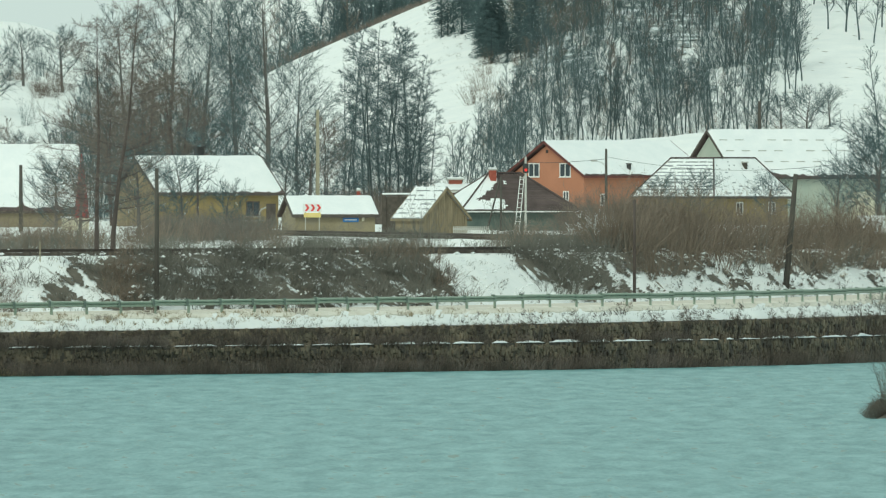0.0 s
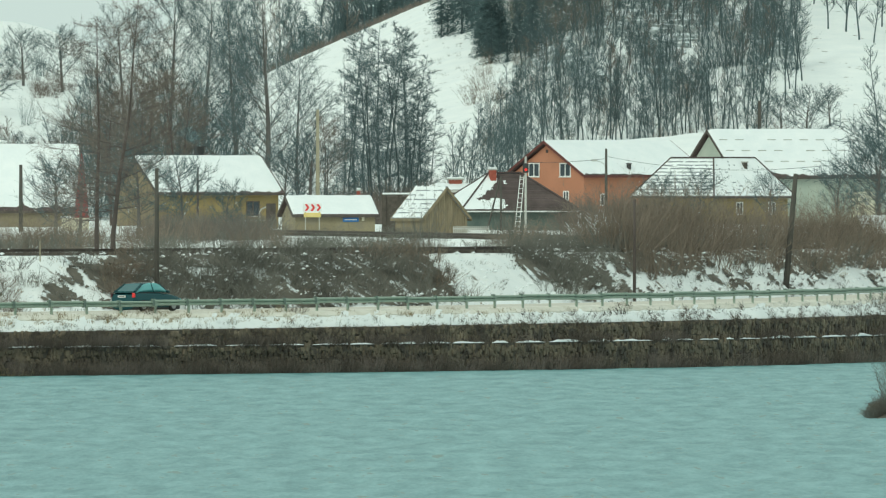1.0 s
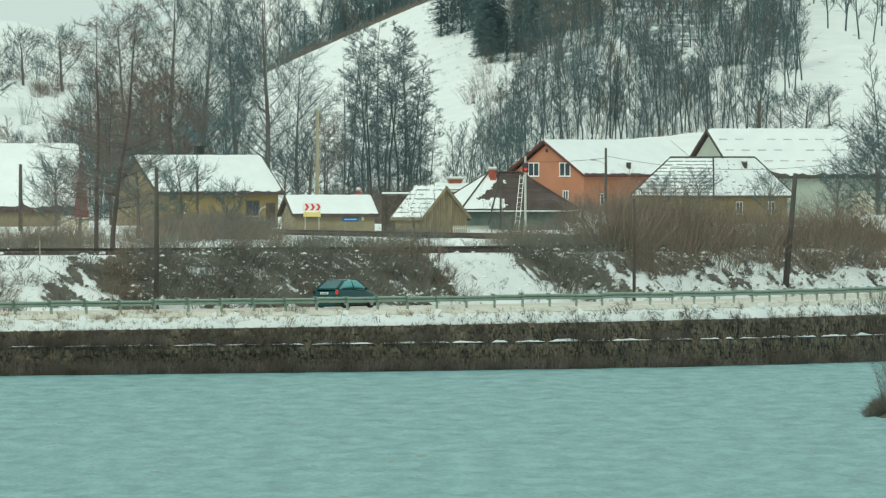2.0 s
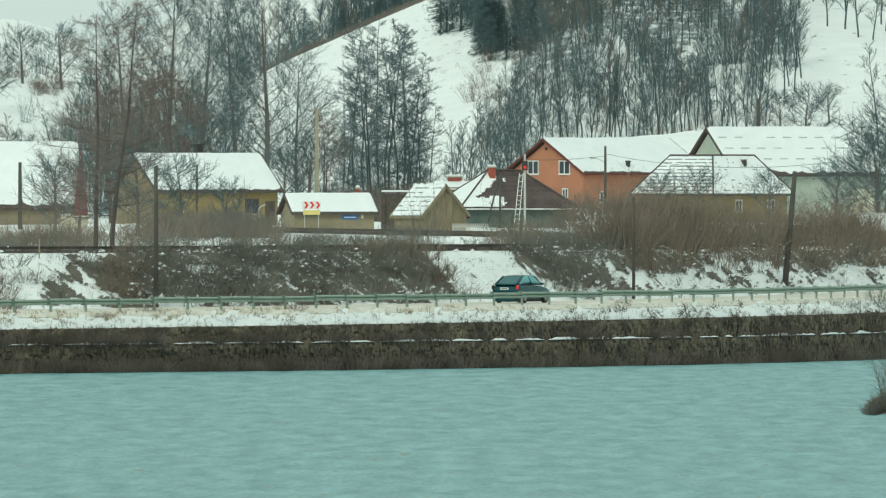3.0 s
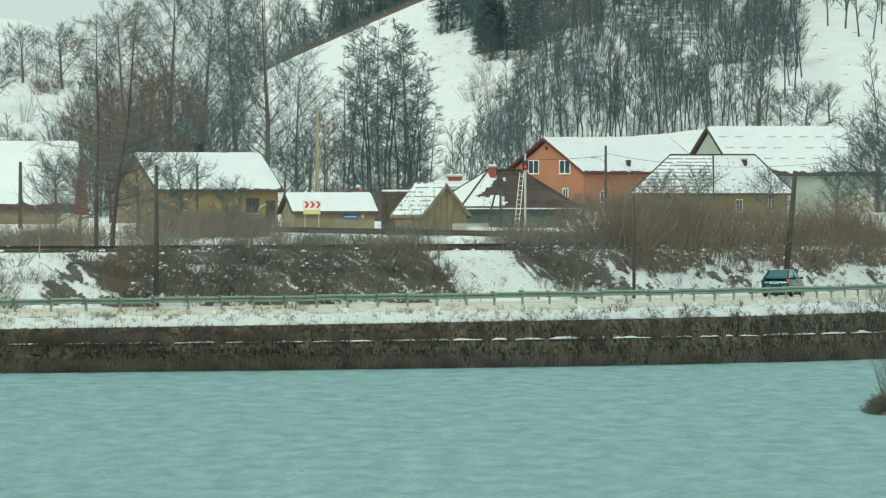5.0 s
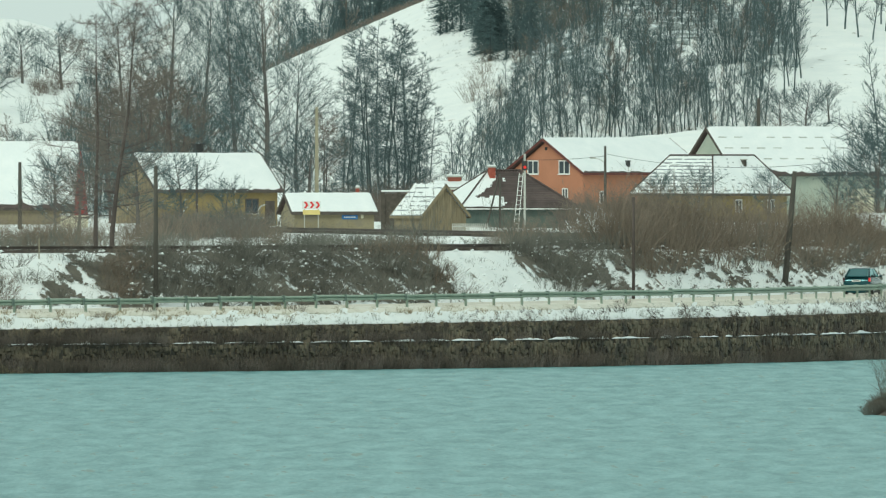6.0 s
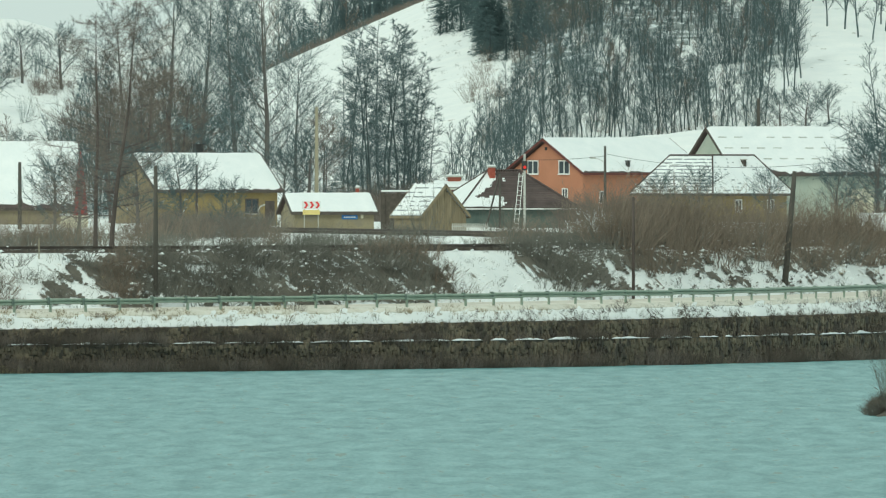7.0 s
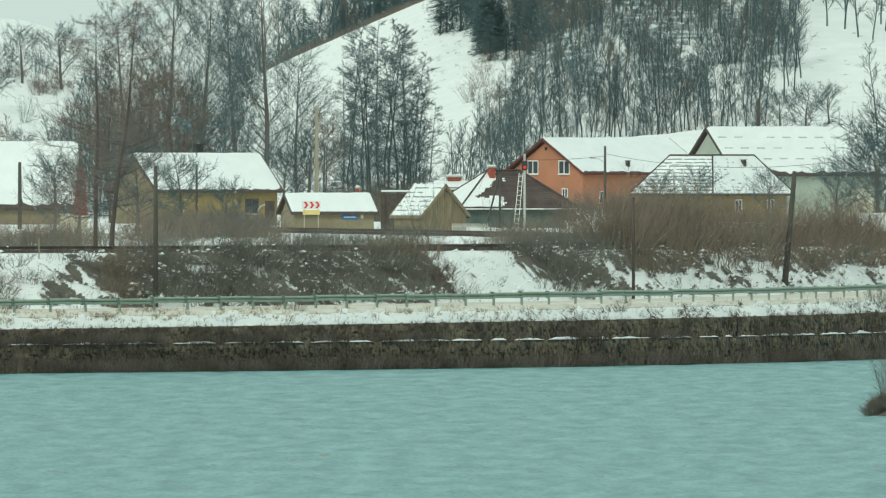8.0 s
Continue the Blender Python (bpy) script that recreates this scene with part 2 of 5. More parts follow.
def bank_y(x):
    """Depth of the guard rail's line at x."""
    key = round(x, 3)
    if key not in BANK:
        if -45 <= x <= 27:
            BANK[key] = 1171.6 + x + 9.118 * math.exp(0.068 * x)
        elif x > 27:
            BANK[key] = 1171.6 + 27 + 9.118 * math.exp(0.068 * 27) + bank_slope(27) * 40 * (1 - math.exp(-(x - 27) / 40))
        else:
            BANK[key] = 1171.6 - 45 + 9.118 * math.exp(-0.068 * 45) - bank_slope(-45) * 60 * (1 - math.exp((x + 45) / 60))
    return BANK[key]


def bank_cos(x):
    return 1 / math.sqrt(1 + bank_slope(x) ** 2)


def at_bank(x, p, z=0.0):
    """The point behind the guard rail at x, where the land lies p metres square from it."""
    return Vector((x, bank_y(x) + p / bank_cos(x), z))


PROFILE = [(-60, -1.5), (-2.6, -1.3), (-1.9, -1.2), (-1.85, 1.46), (-1.38, 1.47), (-1.34, 2.45), (-1.1, 2.75), (-0.3, 3.28), (0.3, 3.36), (0.5, 3.38),
           (8.0, 3.42), (8.6, 3.25), (9.2, 3.5), (10.5, 4.5), (12.2, 5.6), (13.6, 6.2), (14.2, 6.28), (18.5, 6.28), (19.5, 6.1), (24, 6.15)]


def lerp_profile(p):
    if p <= PROFILE[0][0]:
        return PROFILE[0][1]
    for (a, za), (b, zb) in zip(PROFILE, PROFILE[1:]):
        if p <= b:
            return za + (zb - za) * (p - a) / (b - a)
    return PROFILE[-1][1]


def rise_along(x):
    """The road climbs gently to the right."""
    return 0.0065 * (min(max(x, -40), 40) - 3)


def ease(t):
    t = min(max(t, 0.0), 1.0)
    return t * t * (3 - 2 * t)


def ground(x, y):
    """Height of the land, from the near bank to the hill."""
    p = (y - bank_y(x)) * bank_cos(x)
    z = lerp_profile(p)
    if p > -1.36:
        z += rise_along(x) * (1 - ease((p - 9) / 4.6))
    if y < 70:
        z = -1.5 + (EYE_Z - 1.65 + 1.5) * ease((70 - y) / 58)
    if p > 9 and p < 14:
        z += 0.22 * noise.noise((x * 0.35, y * 0.12, 3.0))
    if -1.3 < p < -0.1:
        z += 0.12 * noise.noise((x * 2.3, p * 3.0, 6.0)) + 0.08 * noise.noise((x * 0.7, p, 8.0))
    if p > 24:
        z += 0.5 * ease((p - 24) / 60) * noise.noise((x * 0.07, y * 0.012, 0.0))
    # a spur that falls away to the left, with the next hill behind it
    top = 24.6 + (0.47 if x < -1.9 else 0.5) * (x + 1.9)
    top = min(max(top, 7.0), 33.0) + 1.2 * noise.noise((x * 0.06, y * 0.006, 7.0))
    far = 21.4 - 4.4 * ease((x + 62) / 17) + 25 * ease((x + 44) / 24)
    z += top * ease((y - 2080) / 380)
    if y > 2460:
        z -= (5 + 0.12 * max(top, 0)) * ease((y - 2460) / 120)
        z += max(far - 0.6 * top + 8, 0) * ease((y - 2600) / 420)
    return z


def make_ground():
    xs = [0.3 * i for i in range(-160, 161)]
    step = 1.0
    while xs[-1] < 2800:
        step *= 1.28
        xs.append(xs[-1] + step)
        xs.insert(0, xs[0] - step)
    prof = [-60, -30, -8, -4, -2.6, -1.9, -1.85, -1.6, -1.38, -1.34, -1.22, -1.1, -0.7, -0.3, 0.3, 0.5, 2.5, 5, 8.0, 8.6, 8.9, 9.2, 9.7, 10.5, 11.3, 12.2, 13, 13.6, 14.2, 16, 18.5, 19.5, 22, 24]
    s = Shape()
    rows = []
    for x in xs:
        ys = [-3000, -400, -50, 0, 10, 18, 26, 34, 42, 50, 60, 72, 500]
        c = bank_cos(x)
        base = bank_y(x)
        ys += [base + p / c for p in prof]
        last = ys[-1]
        ys += [last + (2040 - last) * k / 24 for k in range(1, 25)]
        ys += [2040 + 14 * k for k in range(1, 42)]
        ys += [2630, 2660, 2700, 2750, 2800, 2860, 2920, 2980, 3030, 3400, 4200, 4900]
        rows.append([(x, y, ground(x, y)) for y in ys])
    n = len(rows[0])
    for r in rows:
        s.v += r
    for i in range(len(rows) - 1):
        for k in range(n - 1):
            s.f.append((i * n + k, (i + 1) * n + k, (i + 1) * n + k + 1, i * n + k + 1))
    alone("ground", s, GROUND, "snow-covered river bank, village flat and hillside", "ground", kind="structure", smooth=True)


make_ground()


def ribbon(p0, p1, z0, z1, x0, x1, n, s=None, thick=0.1):
    """A strip that follows the bank between two distances from the guard rail."""
    s = s or Shape()
    pts = []
    for i in range(n + 1):
        x = x0 + (x1 - x0) * i / n
        k = rise_along(x)
        a, b = at_bank(x, p0, z0 + k), at_bank(x, p1, z1 + k)
        pts += [a, b, b - Vector((0, 0, thick)), a - Vector((0, 0, thick))]
    fs = []
    for i in range(n):
        for k in range(4):
            fs.append((i * 4 + k, i * 4 + 4 + k, i * 4 + 4 + (k + 1) % 4, i * 4 + (k + 1) % 4))
    return s.add(pts, fs)


alone("road", ribbon(0.45, 8.0, 3.44, 3.48, -90, 90, 240, thick=0.15), ASPHALT, "slush-covered two-lane asphalt road along the river", "road", kind="structure")



def make_water():
    """River surface: fine waves where it lies in view, flat beyond."""
    xs = [-900, -300, -60] + [-34 + 0.34 * i for i in range(201)] + [60, 300, 900]
    ys = [62, 200, 450, 600] + [660 + 2.3 * i for i in range(262)] + [1400, 1620]
    s = Shape()
    for y in ys:
        for x in xs:
            w = 0.0
            if abs(x) < 40 and 610 < y < 1300:
                w = 0.08 * noise.noise((x * 0.8, y * 0.12, 1.0)) + 0.09 * noise.noise((x * 1.5 + 0.03 * y, y * 0.21, 5.0)) + 0.05 * noise.noise((x * 0.12, y * 0.02, 9.0))
            s.v.append((x, y, w * min(1.0, max(0.12, (bank_y(x) - y) / 120))))
    n = len(xs)
    for j in range(len(ys) - 1):
        for i in range(n - 1):
            s.f.append((j * n + i, j * n + i + 1, j * n + n + i + 1, j * n + n + i))
    return alone("water", s, WATER, "rippled turquoise river water", "water", pose(0, 0, 0), kind="structure", smooth=True)


water = make_water()
alone("verge", ribbon(-0.55, -0.3, 3.14, 3.32, -60, 45, 240, thick=0.2), DIRTY_SNOW, "dirty trodden snow verge under the guard rail", "verge", kind="structure")
alone("verge", ribbon(-0.296, 0.446, 3.322, 3.445, -60, 45, 240, thick=0.2), DIRTY_SNOW, "dirty trodden snow at the edge of the road", "verge", kind="structure")


# ---- guard rail ----
def make_guard_rail():
    x = -40.0
    places = []
    while x < 33:
        places.append(x)
        x += (2.8 + 0.5 * ease((x + 10) / 22)) * bank_cos(x)
    rail = thing("guard_rail", pose(0, 0, 0), "pale green steel guard rail on posts beside the road", "guard rail")
    post = Shape().box(-0.06, 0.06, -0.05, 0.05, -0.9, 0.02, chamfer=0.01).box(-0.075, 0.075, -0.09, -0.05, -0.3, 0.0, chamfer=0.01)
    post_mesh = post.mesh("post", RAIL_GREEN)
    block = Shape().box(-0.09, 0.09, -0.13, 0.02, -0.33, 0.05, chamfer=0.015).mesh("spacer", SPACER)
    rng = random.Random(5)
    for a, b in zip(places, places[1:]):
        za = 4.08 + rise_along(a) + 0.03 * rng.uniform(-1, 1)
        pa, pb = at_bank(a, 0, 0), at_bank(b, 0, 0)
        ang = math.degrees(math.atan2(pb.y - pa.y, pb.x - pa.x))
        ob = new("post", post_mesh)
        ob.parent = rail
        ob.matrix_world = pose(pa.x, pa.y + 0.12, za, rng.uniform(-2, 2), rng.uniform(-2.5, 2.5), ang)
        ob = new("spacer", block)
        ob.parent = rail
        ob.matrix_world = pose(pa.x - 0.16, pa.y - 0.16, za, 0, 0, ang)
        # W-shaped beam, lapped at each post
        beam = Shape()
        pts, fs = [], []
        prof = [(0.0, 0.0), (-0.08, -0.04), (-0.08, -0.11), (0.0, -0.155), (-0.08, -0.20), (-0.08, -0.27), (0.0, -0.31), (0.03, -0.31), (0.03, 0.0)]
        d = (pb - pa).normalized()
        nrm = Vector((-d.y, d.x, 0))
        lap = 0.12
        for q, zz in ((pa - d * lap, za), (pb + d * lap, za + 0.012 * rng.uniform(-1, 1))):
            pts += [q + nrm * u + Vector((0, 0, zz + w)) for u, w in prof]
        k = len(prof)
        fs += [(i, (i + 1) % k, k + (i + 1) % k, k + i) for i in range(k)]
        fs += [tuple(range(k))[::-1], tuple(range(k, 2 * k))]
        part("beam", beam.add(pts, fs), RAIL_GREEN, rail)


make_guard_rail()


# ---- railway ----
def make_track(name, label, pts, ground_z):
    """Two rails on sleepers along a line of points."""
    t = thing(name, pose(0, 0, 0), label, "railway track")
    for off in (-0.72, 0.72):
        s = Shape()
        path_pts = []
        for i, p in enumerate(pts):
            d = (Vector(pts[min(i + 1, len(pts) - 1)]) - Vector(pts[max(i - 1, 0)])).normalized()
            path_pts.append(Vector(p) + Vector((-d.y, d.x, 0)) * off)
        ring, fs = [], []
        prof = [(-0.075, 0.0), (0.075, 0.0), (0.075, 0.03), (0.02, 0.05), (0.02, 0.12), (0.045, 0.135), (0.045, 0.175), (-0.045, 0.175), (-0.045, 0.135), (-0.02, 0.12), (-0.02, 0.05), (-0.075, 0.03)]
        k = len(prof)
        for i, p in enumerate(path_pts):
            d = (path_pts[min(i + 1, len(pts) - 1)] - path_pts[max(i - 1, 0)]).normalized()
            nrm = Vector((-d.y, d.x, 0))
            ring += [p + nrm * u + Vector((0, 0, w + 0.14)) for u, w in prof]
        for i in range(len(path_pts) - 1):
            fs += [(i * k + j, i * k + (j + 1) % k, i * k + k + (j + 1) % k, i * k + k + j) for j in range(k)]
        part("rail", s.add(ring, fs), STEEL_DARK, t)
    sleeper = Shape().box(0, 0.24, -1.25, 1.25, -0.05, 0.13, chamfer=0.01).mesh("sleeper", SLEEPER)
    for i in range(len(pts) - 1):
        a, b = Vector(pts[i]), Vector(pts[i + 1])
        d = (b - a).normalized()
        m = Matrix.Translation(a) @ Matrix.Rotation(math.atan2(d.y, d.x), 4, "Z")
        for q in range(max(1, int((b - a).length / 1.5))):
            ob = new("sleeper", sleeper)
            ob.parent = t
            ob.matrix_world = m @ Matrix.Translation((q * 1.5, 0, 0))


make_track("railway_track", "dark railway track on the snowy embankment above the road", [at_bank(-46 + 1.5 * i, 15.8, 6.34) for i in range(54)], 0)
make_track("railway_track", "dark siding rails in snow before the village", [Vector((-22 + 1.2 * i, 1640 - 8.6 * i, 6.42)) for i in range(30)], 0)


# ---- bare trees ----
def bare_tree(seed, height, girth, start, spread, rise, limbs=26, second=7, third=6, stems=1, lean=0.0, droop=0.0, gap=0.02, keen=0.7):
    """Trunk and limbs as one shape, the fine branching as another."""
    r = random.Random(seed)
    wood, twigs = Shape(), Shape()

    def line(p, d, ln, r0, r1, k, wobble, up, shape, n):
        pts, rad = [p.copy()], [r0]
        for i in range(k):
            d = (d + Vector((r.gauss(0, wobble), r.gauss(0, wobble), up + r.gauss(0, wobble * 0.5)))).normalized()
            pts.append(pts[-1] + d * (ln / k))
            rad.append(r0 + (r1 - r0) * (i + 1) / k)
        shape.tube(pts, rad, n, cap=False)
        return pts

    def along(pts, t):
        f = t * (len(pts) - 1)
        i = min(int(f), len(pts) - 2)
        return pts[i].lerp(pts[i + 1], f - i), (pts[i + 1] - pts[i]).normalized()

    for st in range(stems):
        turn = 6.283 * st / stems + r.uniform(0, 1)
        off = Vector((math.cos(turn), math.sin(turn), 0)) * (0.0 if stems == 1 else 0.45 * girth * stems)
        h = height * (1 if st == 0 else r.uniform(0.72, 0.98))
        d0 = Vector((off.x * 0.10 + lean, off.y * 0.10, 1)).normalized()
        g = girth * (1 if st == 0 else r.uniform(0.6, 0.9))
        trunk = line(off - Vector((0, 0, 0.3)), d0, h, g, gap * 0.8, 9, 0.045, 0.03, wood, 7)
        count = int(limbs / stems) + 1
        for i in range(count):
            t = start + (0.98 - start) * (i + r.random()) / count
            p, d = along(trunk, t)
            a = r.uniform(0, 6.283)
            shape_len = math.sin(min(1.0, 0.22 + (1 - t) / (1 - start)) * 1.75) 
            ln = spread * max(0.22, shape_len) * r.uniform(0.7, 1.15)
            dd = Vector((math.cos(a), math.sin(a), rise + r.uniform(-0.15, 0.25))).normalized()
            limb = line(p, dd, ln, max(0.25 * g * (1.1 - t), gap * 1.2), gap * 0.7, 4, 0.085, 0.06 - droop, wood if t < 0.8 else twigs, 3)
            for j in range(second):
                u = 0.2 + 0.8 * (j + r.random()) / second
                p2, d2 = along(limb, u)
                side = Vector((r.gauss(0, 1), r.gauss(0, 1), r.gauss(0.25, 0.7) - droop * 3)).normalized()
                l2 = ln * r.uniform(0.28, 0.5) * (1.15 - 0.5 * u)
                br = line(p2, (d2 * (0.3 + keen * 0.7) + side * 0.8).normalized(), l2, gap * 0.75, gap * 0.5, 1, 0.1, 0.05 - droop, twigs, 3)
                twigs.spike(br[-1], br[-1] + (br[-1] - br[0]) * 0.55 + Vector((r.gauss(0, 0.08), r.gauss(0, 0.08), 0.05)) * l2, gap * 0.5)
                for k in range(third):
                    u3 = (k + 0.4 + r.random() * 0.6) / third
                    p3, d3 = along(br, min(u3, 0.99))
                    s3 = Vector((r.gauss(0, 1), r.gauss(0, 1), r.gauss(0.2, 0.8) - droop * 4)).normalized()
                    twigs.spike(p3, p3 + (d3 * keen + s3).normalized() * (l2 * r.uniform(0.35, 0.8)), gap * 0.55)
    return wood, twigs


def spruce_shapes(seed, height=7.5):
    """A straight stem with drooping whorls of needle-clad branches."""
    r = random.Random(seed)
    wood, green = Shape(), Shape()
    wood.tube([(0, 0, -0.3), (0, 0, height * 0.5), (0, 0, height)], [0.16, 0.10, 0.02], 6, cap=False)
    for i in range(24):
        t = 0.06 + 0.93 * i / 24
        for j in range(7):
            a = r.uniform(0, 6.283)
            ln = (0.35 + 1.9 * (1 - t) ** 0.6) * r.uniform(0.7, 1.15)
            p = Vector((0, 0, height * t))
            q = p + Vector((math.cos(a) * ln, math.sin(a) * ln, -0.28 * ln + r.uniform(-0.1, 0.15)))
            green.spike(p, q, 0.05)
            for k in range(7):
                u = r.uniform(0.15, 1.0)
                b = p.lerp(q, u)
                green.spike(b, b + Vector((r.gauss(0, 0.22), r.gauss(0, 0.22), r.uniform(-0.34, 0.05))), 0.045)
    return wood, green


def tree_thing(name, shapes, bark, twig, m, label, group=""):
    t = thing(name, m, label, "tree", group)
    part("trunk", shapes[0], bark, t, smooth=True)
    part("crown", shapes[1], twig, t, "bare fine branches")
    return t


def standing(x, y, turn=0, size=1.0, sink=0.1):
    return pose(x, y, ground(x, y) - sink, 0, 0, turn) @ Matrix.Scale(size, 4)


def make_trees():
    rng = random.Random(11)
    # alders beside the railway
    alder = tree_thing("alder_tree", bare_tree(1, 15.0, 0.155, 0.16, 4.0, 0.08, 52, 10, 7, droop=0.03, gap=0.0125), BARK_BROWN, TWIG_BROWN, standing(-18.5, 1203, 100), "tall bare alder with reddish-brown twigs by the railway", "alders by the railway")
    copy_thing(alder, standing(-19.5, 1212, 140, 0.93))
    # dense brown crowns behind the alders
    bushy = tree_thing("bushy_tree", bare_tree(7, 14.8, 0.17, 0.42, 3.4, 0.35, 52, 9, 8, stems=2, gap=0.02), BARK_BROWN, TWIG_BROWN, standing(-27.4, 1960), "dense bushy tree with brown bare twigs", "brown trees by the ochre house")
    copy_thing(bushy, standing(-24.3, 1975, 100, 0.97))
    copy_thing(bushy, standing(-30.2, 1965, 220, 0.86))
    copy_thing(bushy, standing(-10.9, 1960, 40, 0.7))
    yard = []
    for x, y, a, k in ((-21.5, 1520, 70, 0.44), (-18.4, 1530, 170, 0.38), (-15.2, 1500, 310, 0.28), (-25.0, 1480, 20, 0.4)):
        yard.append((x, y, a, k * 2.2))
    # big trees behind the ochre house
    big = tree_thing("bare_tree", bare_tree(2, 22, 0.36, 0.15, 6.6, 0.7, 54, 11, 8, gap=0.021), BARK, TWIG_GREY, standing(-16.6, 2010), "big bare broadleaf tree behind the ochre house", "village trees")
    for x, y, a, k in ((-19.4, 2030, 100, 0.95), (-22.8, 2060, 210, 0.98), (-26.5, 2065, 290, 1.02), (-30.5, 2060, 20, 0.9), (-13.8, 2055, 170, 0.7)):
        copy_thing(big, standing(x, y, a, k))
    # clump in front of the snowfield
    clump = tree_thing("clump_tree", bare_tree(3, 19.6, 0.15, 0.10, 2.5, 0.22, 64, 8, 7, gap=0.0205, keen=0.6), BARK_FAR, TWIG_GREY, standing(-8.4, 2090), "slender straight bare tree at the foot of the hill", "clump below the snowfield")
    for x, y, a, s in ((-5.2, 2080, 80, 1.0), (-3.6, 2095, 200, 1.03), (-6.8, 2070, 300, 0.9), (-2.4, 2085, 30, 0.75), (-9.8, 2080, 150, 0.78), (-4.4, 2075, 250, 0.92), (-7.6, 2100, 10, 0.95), (-6.0, 2090, 330, 1.02), (-1.4, 2080, 110, 0.6), (-3.0, 2070, 60, 0.85), (-8.9, 2072, 20, 0.7), (-5.6, 2100, 70, 0.98), (-4.0, 2088, 160, 1.0), (-7.2, 2084, 270, 0.98), (-2.0, 2092, 310, 0.72)):
        copy_thing(clump, standing(x, y, a, s))
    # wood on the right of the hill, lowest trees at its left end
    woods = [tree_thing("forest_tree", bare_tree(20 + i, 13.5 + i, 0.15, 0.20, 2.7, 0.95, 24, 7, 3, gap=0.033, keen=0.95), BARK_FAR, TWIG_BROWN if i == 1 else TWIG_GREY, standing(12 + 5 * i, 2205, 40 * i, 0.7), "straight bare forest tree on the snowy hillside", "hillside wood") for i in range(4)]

    far = {False: Shape(), True: Shape()}

    def far_tree(kind, m):
        """Adds a tree to the far woods, where single trees can't be told apart."""
        for ob in woods[kind].children:
            far[kind == 1].add([m @ v.co for v in ob.data.vertices], [tuple(q.vertices) for q in ob.data.polygons])

    def plant(count, x0, x1, y0, y1, k0, k1, kinds=(0, 1, 2, 3), distant=False):
        for i in range(count):
            x = x0 + (x1 - x0) * (i + rng.random()) / count
            size = rng.uniform(k0, k1) * (0.72 + 0.28 * ease((x - 3) / 6) if x > 0 else 1.0)
            m = standing(x, rng.uniform(y0, y1), rng.uniform(0, 360), size)
            if distant:
                far_tree(kinds[i % len(kinds)], m)
            else:
                copy_thing(woods[kinds[i % len(kinds)]], m)

    plant(60, 3.2, 33.0, 2192, 2214, 0.60, 0.82, (0, 2, 3))
    plant(48, 5.4, 34.0, 2214, 2262, 0.52, 0.74, (0, 2, 3, 1))
    plant(54, 8.0, 36.0, 2255, 2310, 0.55, 0.75, (0, 1, 2))
    plant(40, 11.0, 29.0, 2300, 2370, 0.50, 0.68, (1, 1, 0), True)
    plant(34, 25.0, 38.0, 2290, 2380, 0.60, 0.85, (0, 2, 3), True)
    plant(32, 0.6, 8.8, 2108, 2180, 0.72, 1.0, (0, 2, 3))
    # few trees above the open meadow
    plant(18, 32.5, 37.5, 2232, 2290, 0.7, 0.95, (0, 2, 3))
    plant(16, 37.5, 50.0, 2280, 2340, 0.5, 0.75, (0, 2), True)
    tagged(copy_thing(woods[0], standing(31.9, 2192, 30, 1.15)), "tall straight bare tree at the edge of the meadow")
    # spruces at the upper corner of the snowfield
    spruce = tree_thing("spruce_tree", spruce_shapes(51), BARK_FAR, NEEDLE, standing(2.2, 2368), "dark dense spruce at the top of the snowfield", "hilltop spruces")
    for i in range(52):
        if i < 9:
            x, y = rng.uniform(-0.4, 3.2), rng.uniform(2336, 2364)
        elif i < 36:
            x = rng.uniform(3.6, 9.6)
            y = 2290 + 10 * max(0.0, 5.2 - x) + rng.uniform(0, 34)
        else:
            x, y = rng.uniform(7.6, 19), rng.uniform(2310, 2370)
        copy_thing(spruce, standing(x, y, rng.uniform(0, 360), rng.uniform(0.5, 0.95)))
    for i in range(16):
        x = rng.uniform(-17, 0)
        tagged(copy_thing(spruce, standing(x, rng.uniform(2470, 2520), rng.uniform(0, 360), rng.uniform(0.5, 0.9))), "dark spruce behind the ridge of the snowfield")
    # wood behind the spur's edge
    for i in range(84):
        x = rng.uniform(-24, 1) if i % 2 else rng.uniform(-15, 0.5)
        y = rng.uniform(2490, 2720) if i % 2 else rng.uniform(2474, 2540)
        far_tree(i % 4, standing(x, y, rng.uniform(0, 360), rng.uniform(0.7, 1.0)))
    for i in range(24):
        copy_thing(woods[(0, 2, 1)[i % 3]], standing(rng.uniform(-37, -21.5), rng.uniform(2090, 2300), rng.uniform(0, 360), rng.uniform(0.85, 1.15)))
    for i in range(8):
        far_tree(i % 4, standing(rng.uniform(-52, -36), rng.uniform(2500, 2800), rng.uniform(0, 360), rng.uniform(0.5, 0.8)))
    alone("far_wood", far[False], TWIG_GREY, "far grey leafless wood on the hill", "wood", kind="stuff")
    alone("far_wood", far[True], TWIG_BROWN, "far brown leafless wood on the hill", "wood", kind="stuff")
    # fruit trees on the meadow and in the gardens
    orchard = tree_thing("orchard_tree", bare_tree(40, 6.4, 0.2, 0.22, 3.6, 0.55, 28, 8, 6, gap=0.023), BARK, TWIG_GREY, standing(36.6, 2190), "low round bare fruit tree on a snowy slope", "fruit trees")
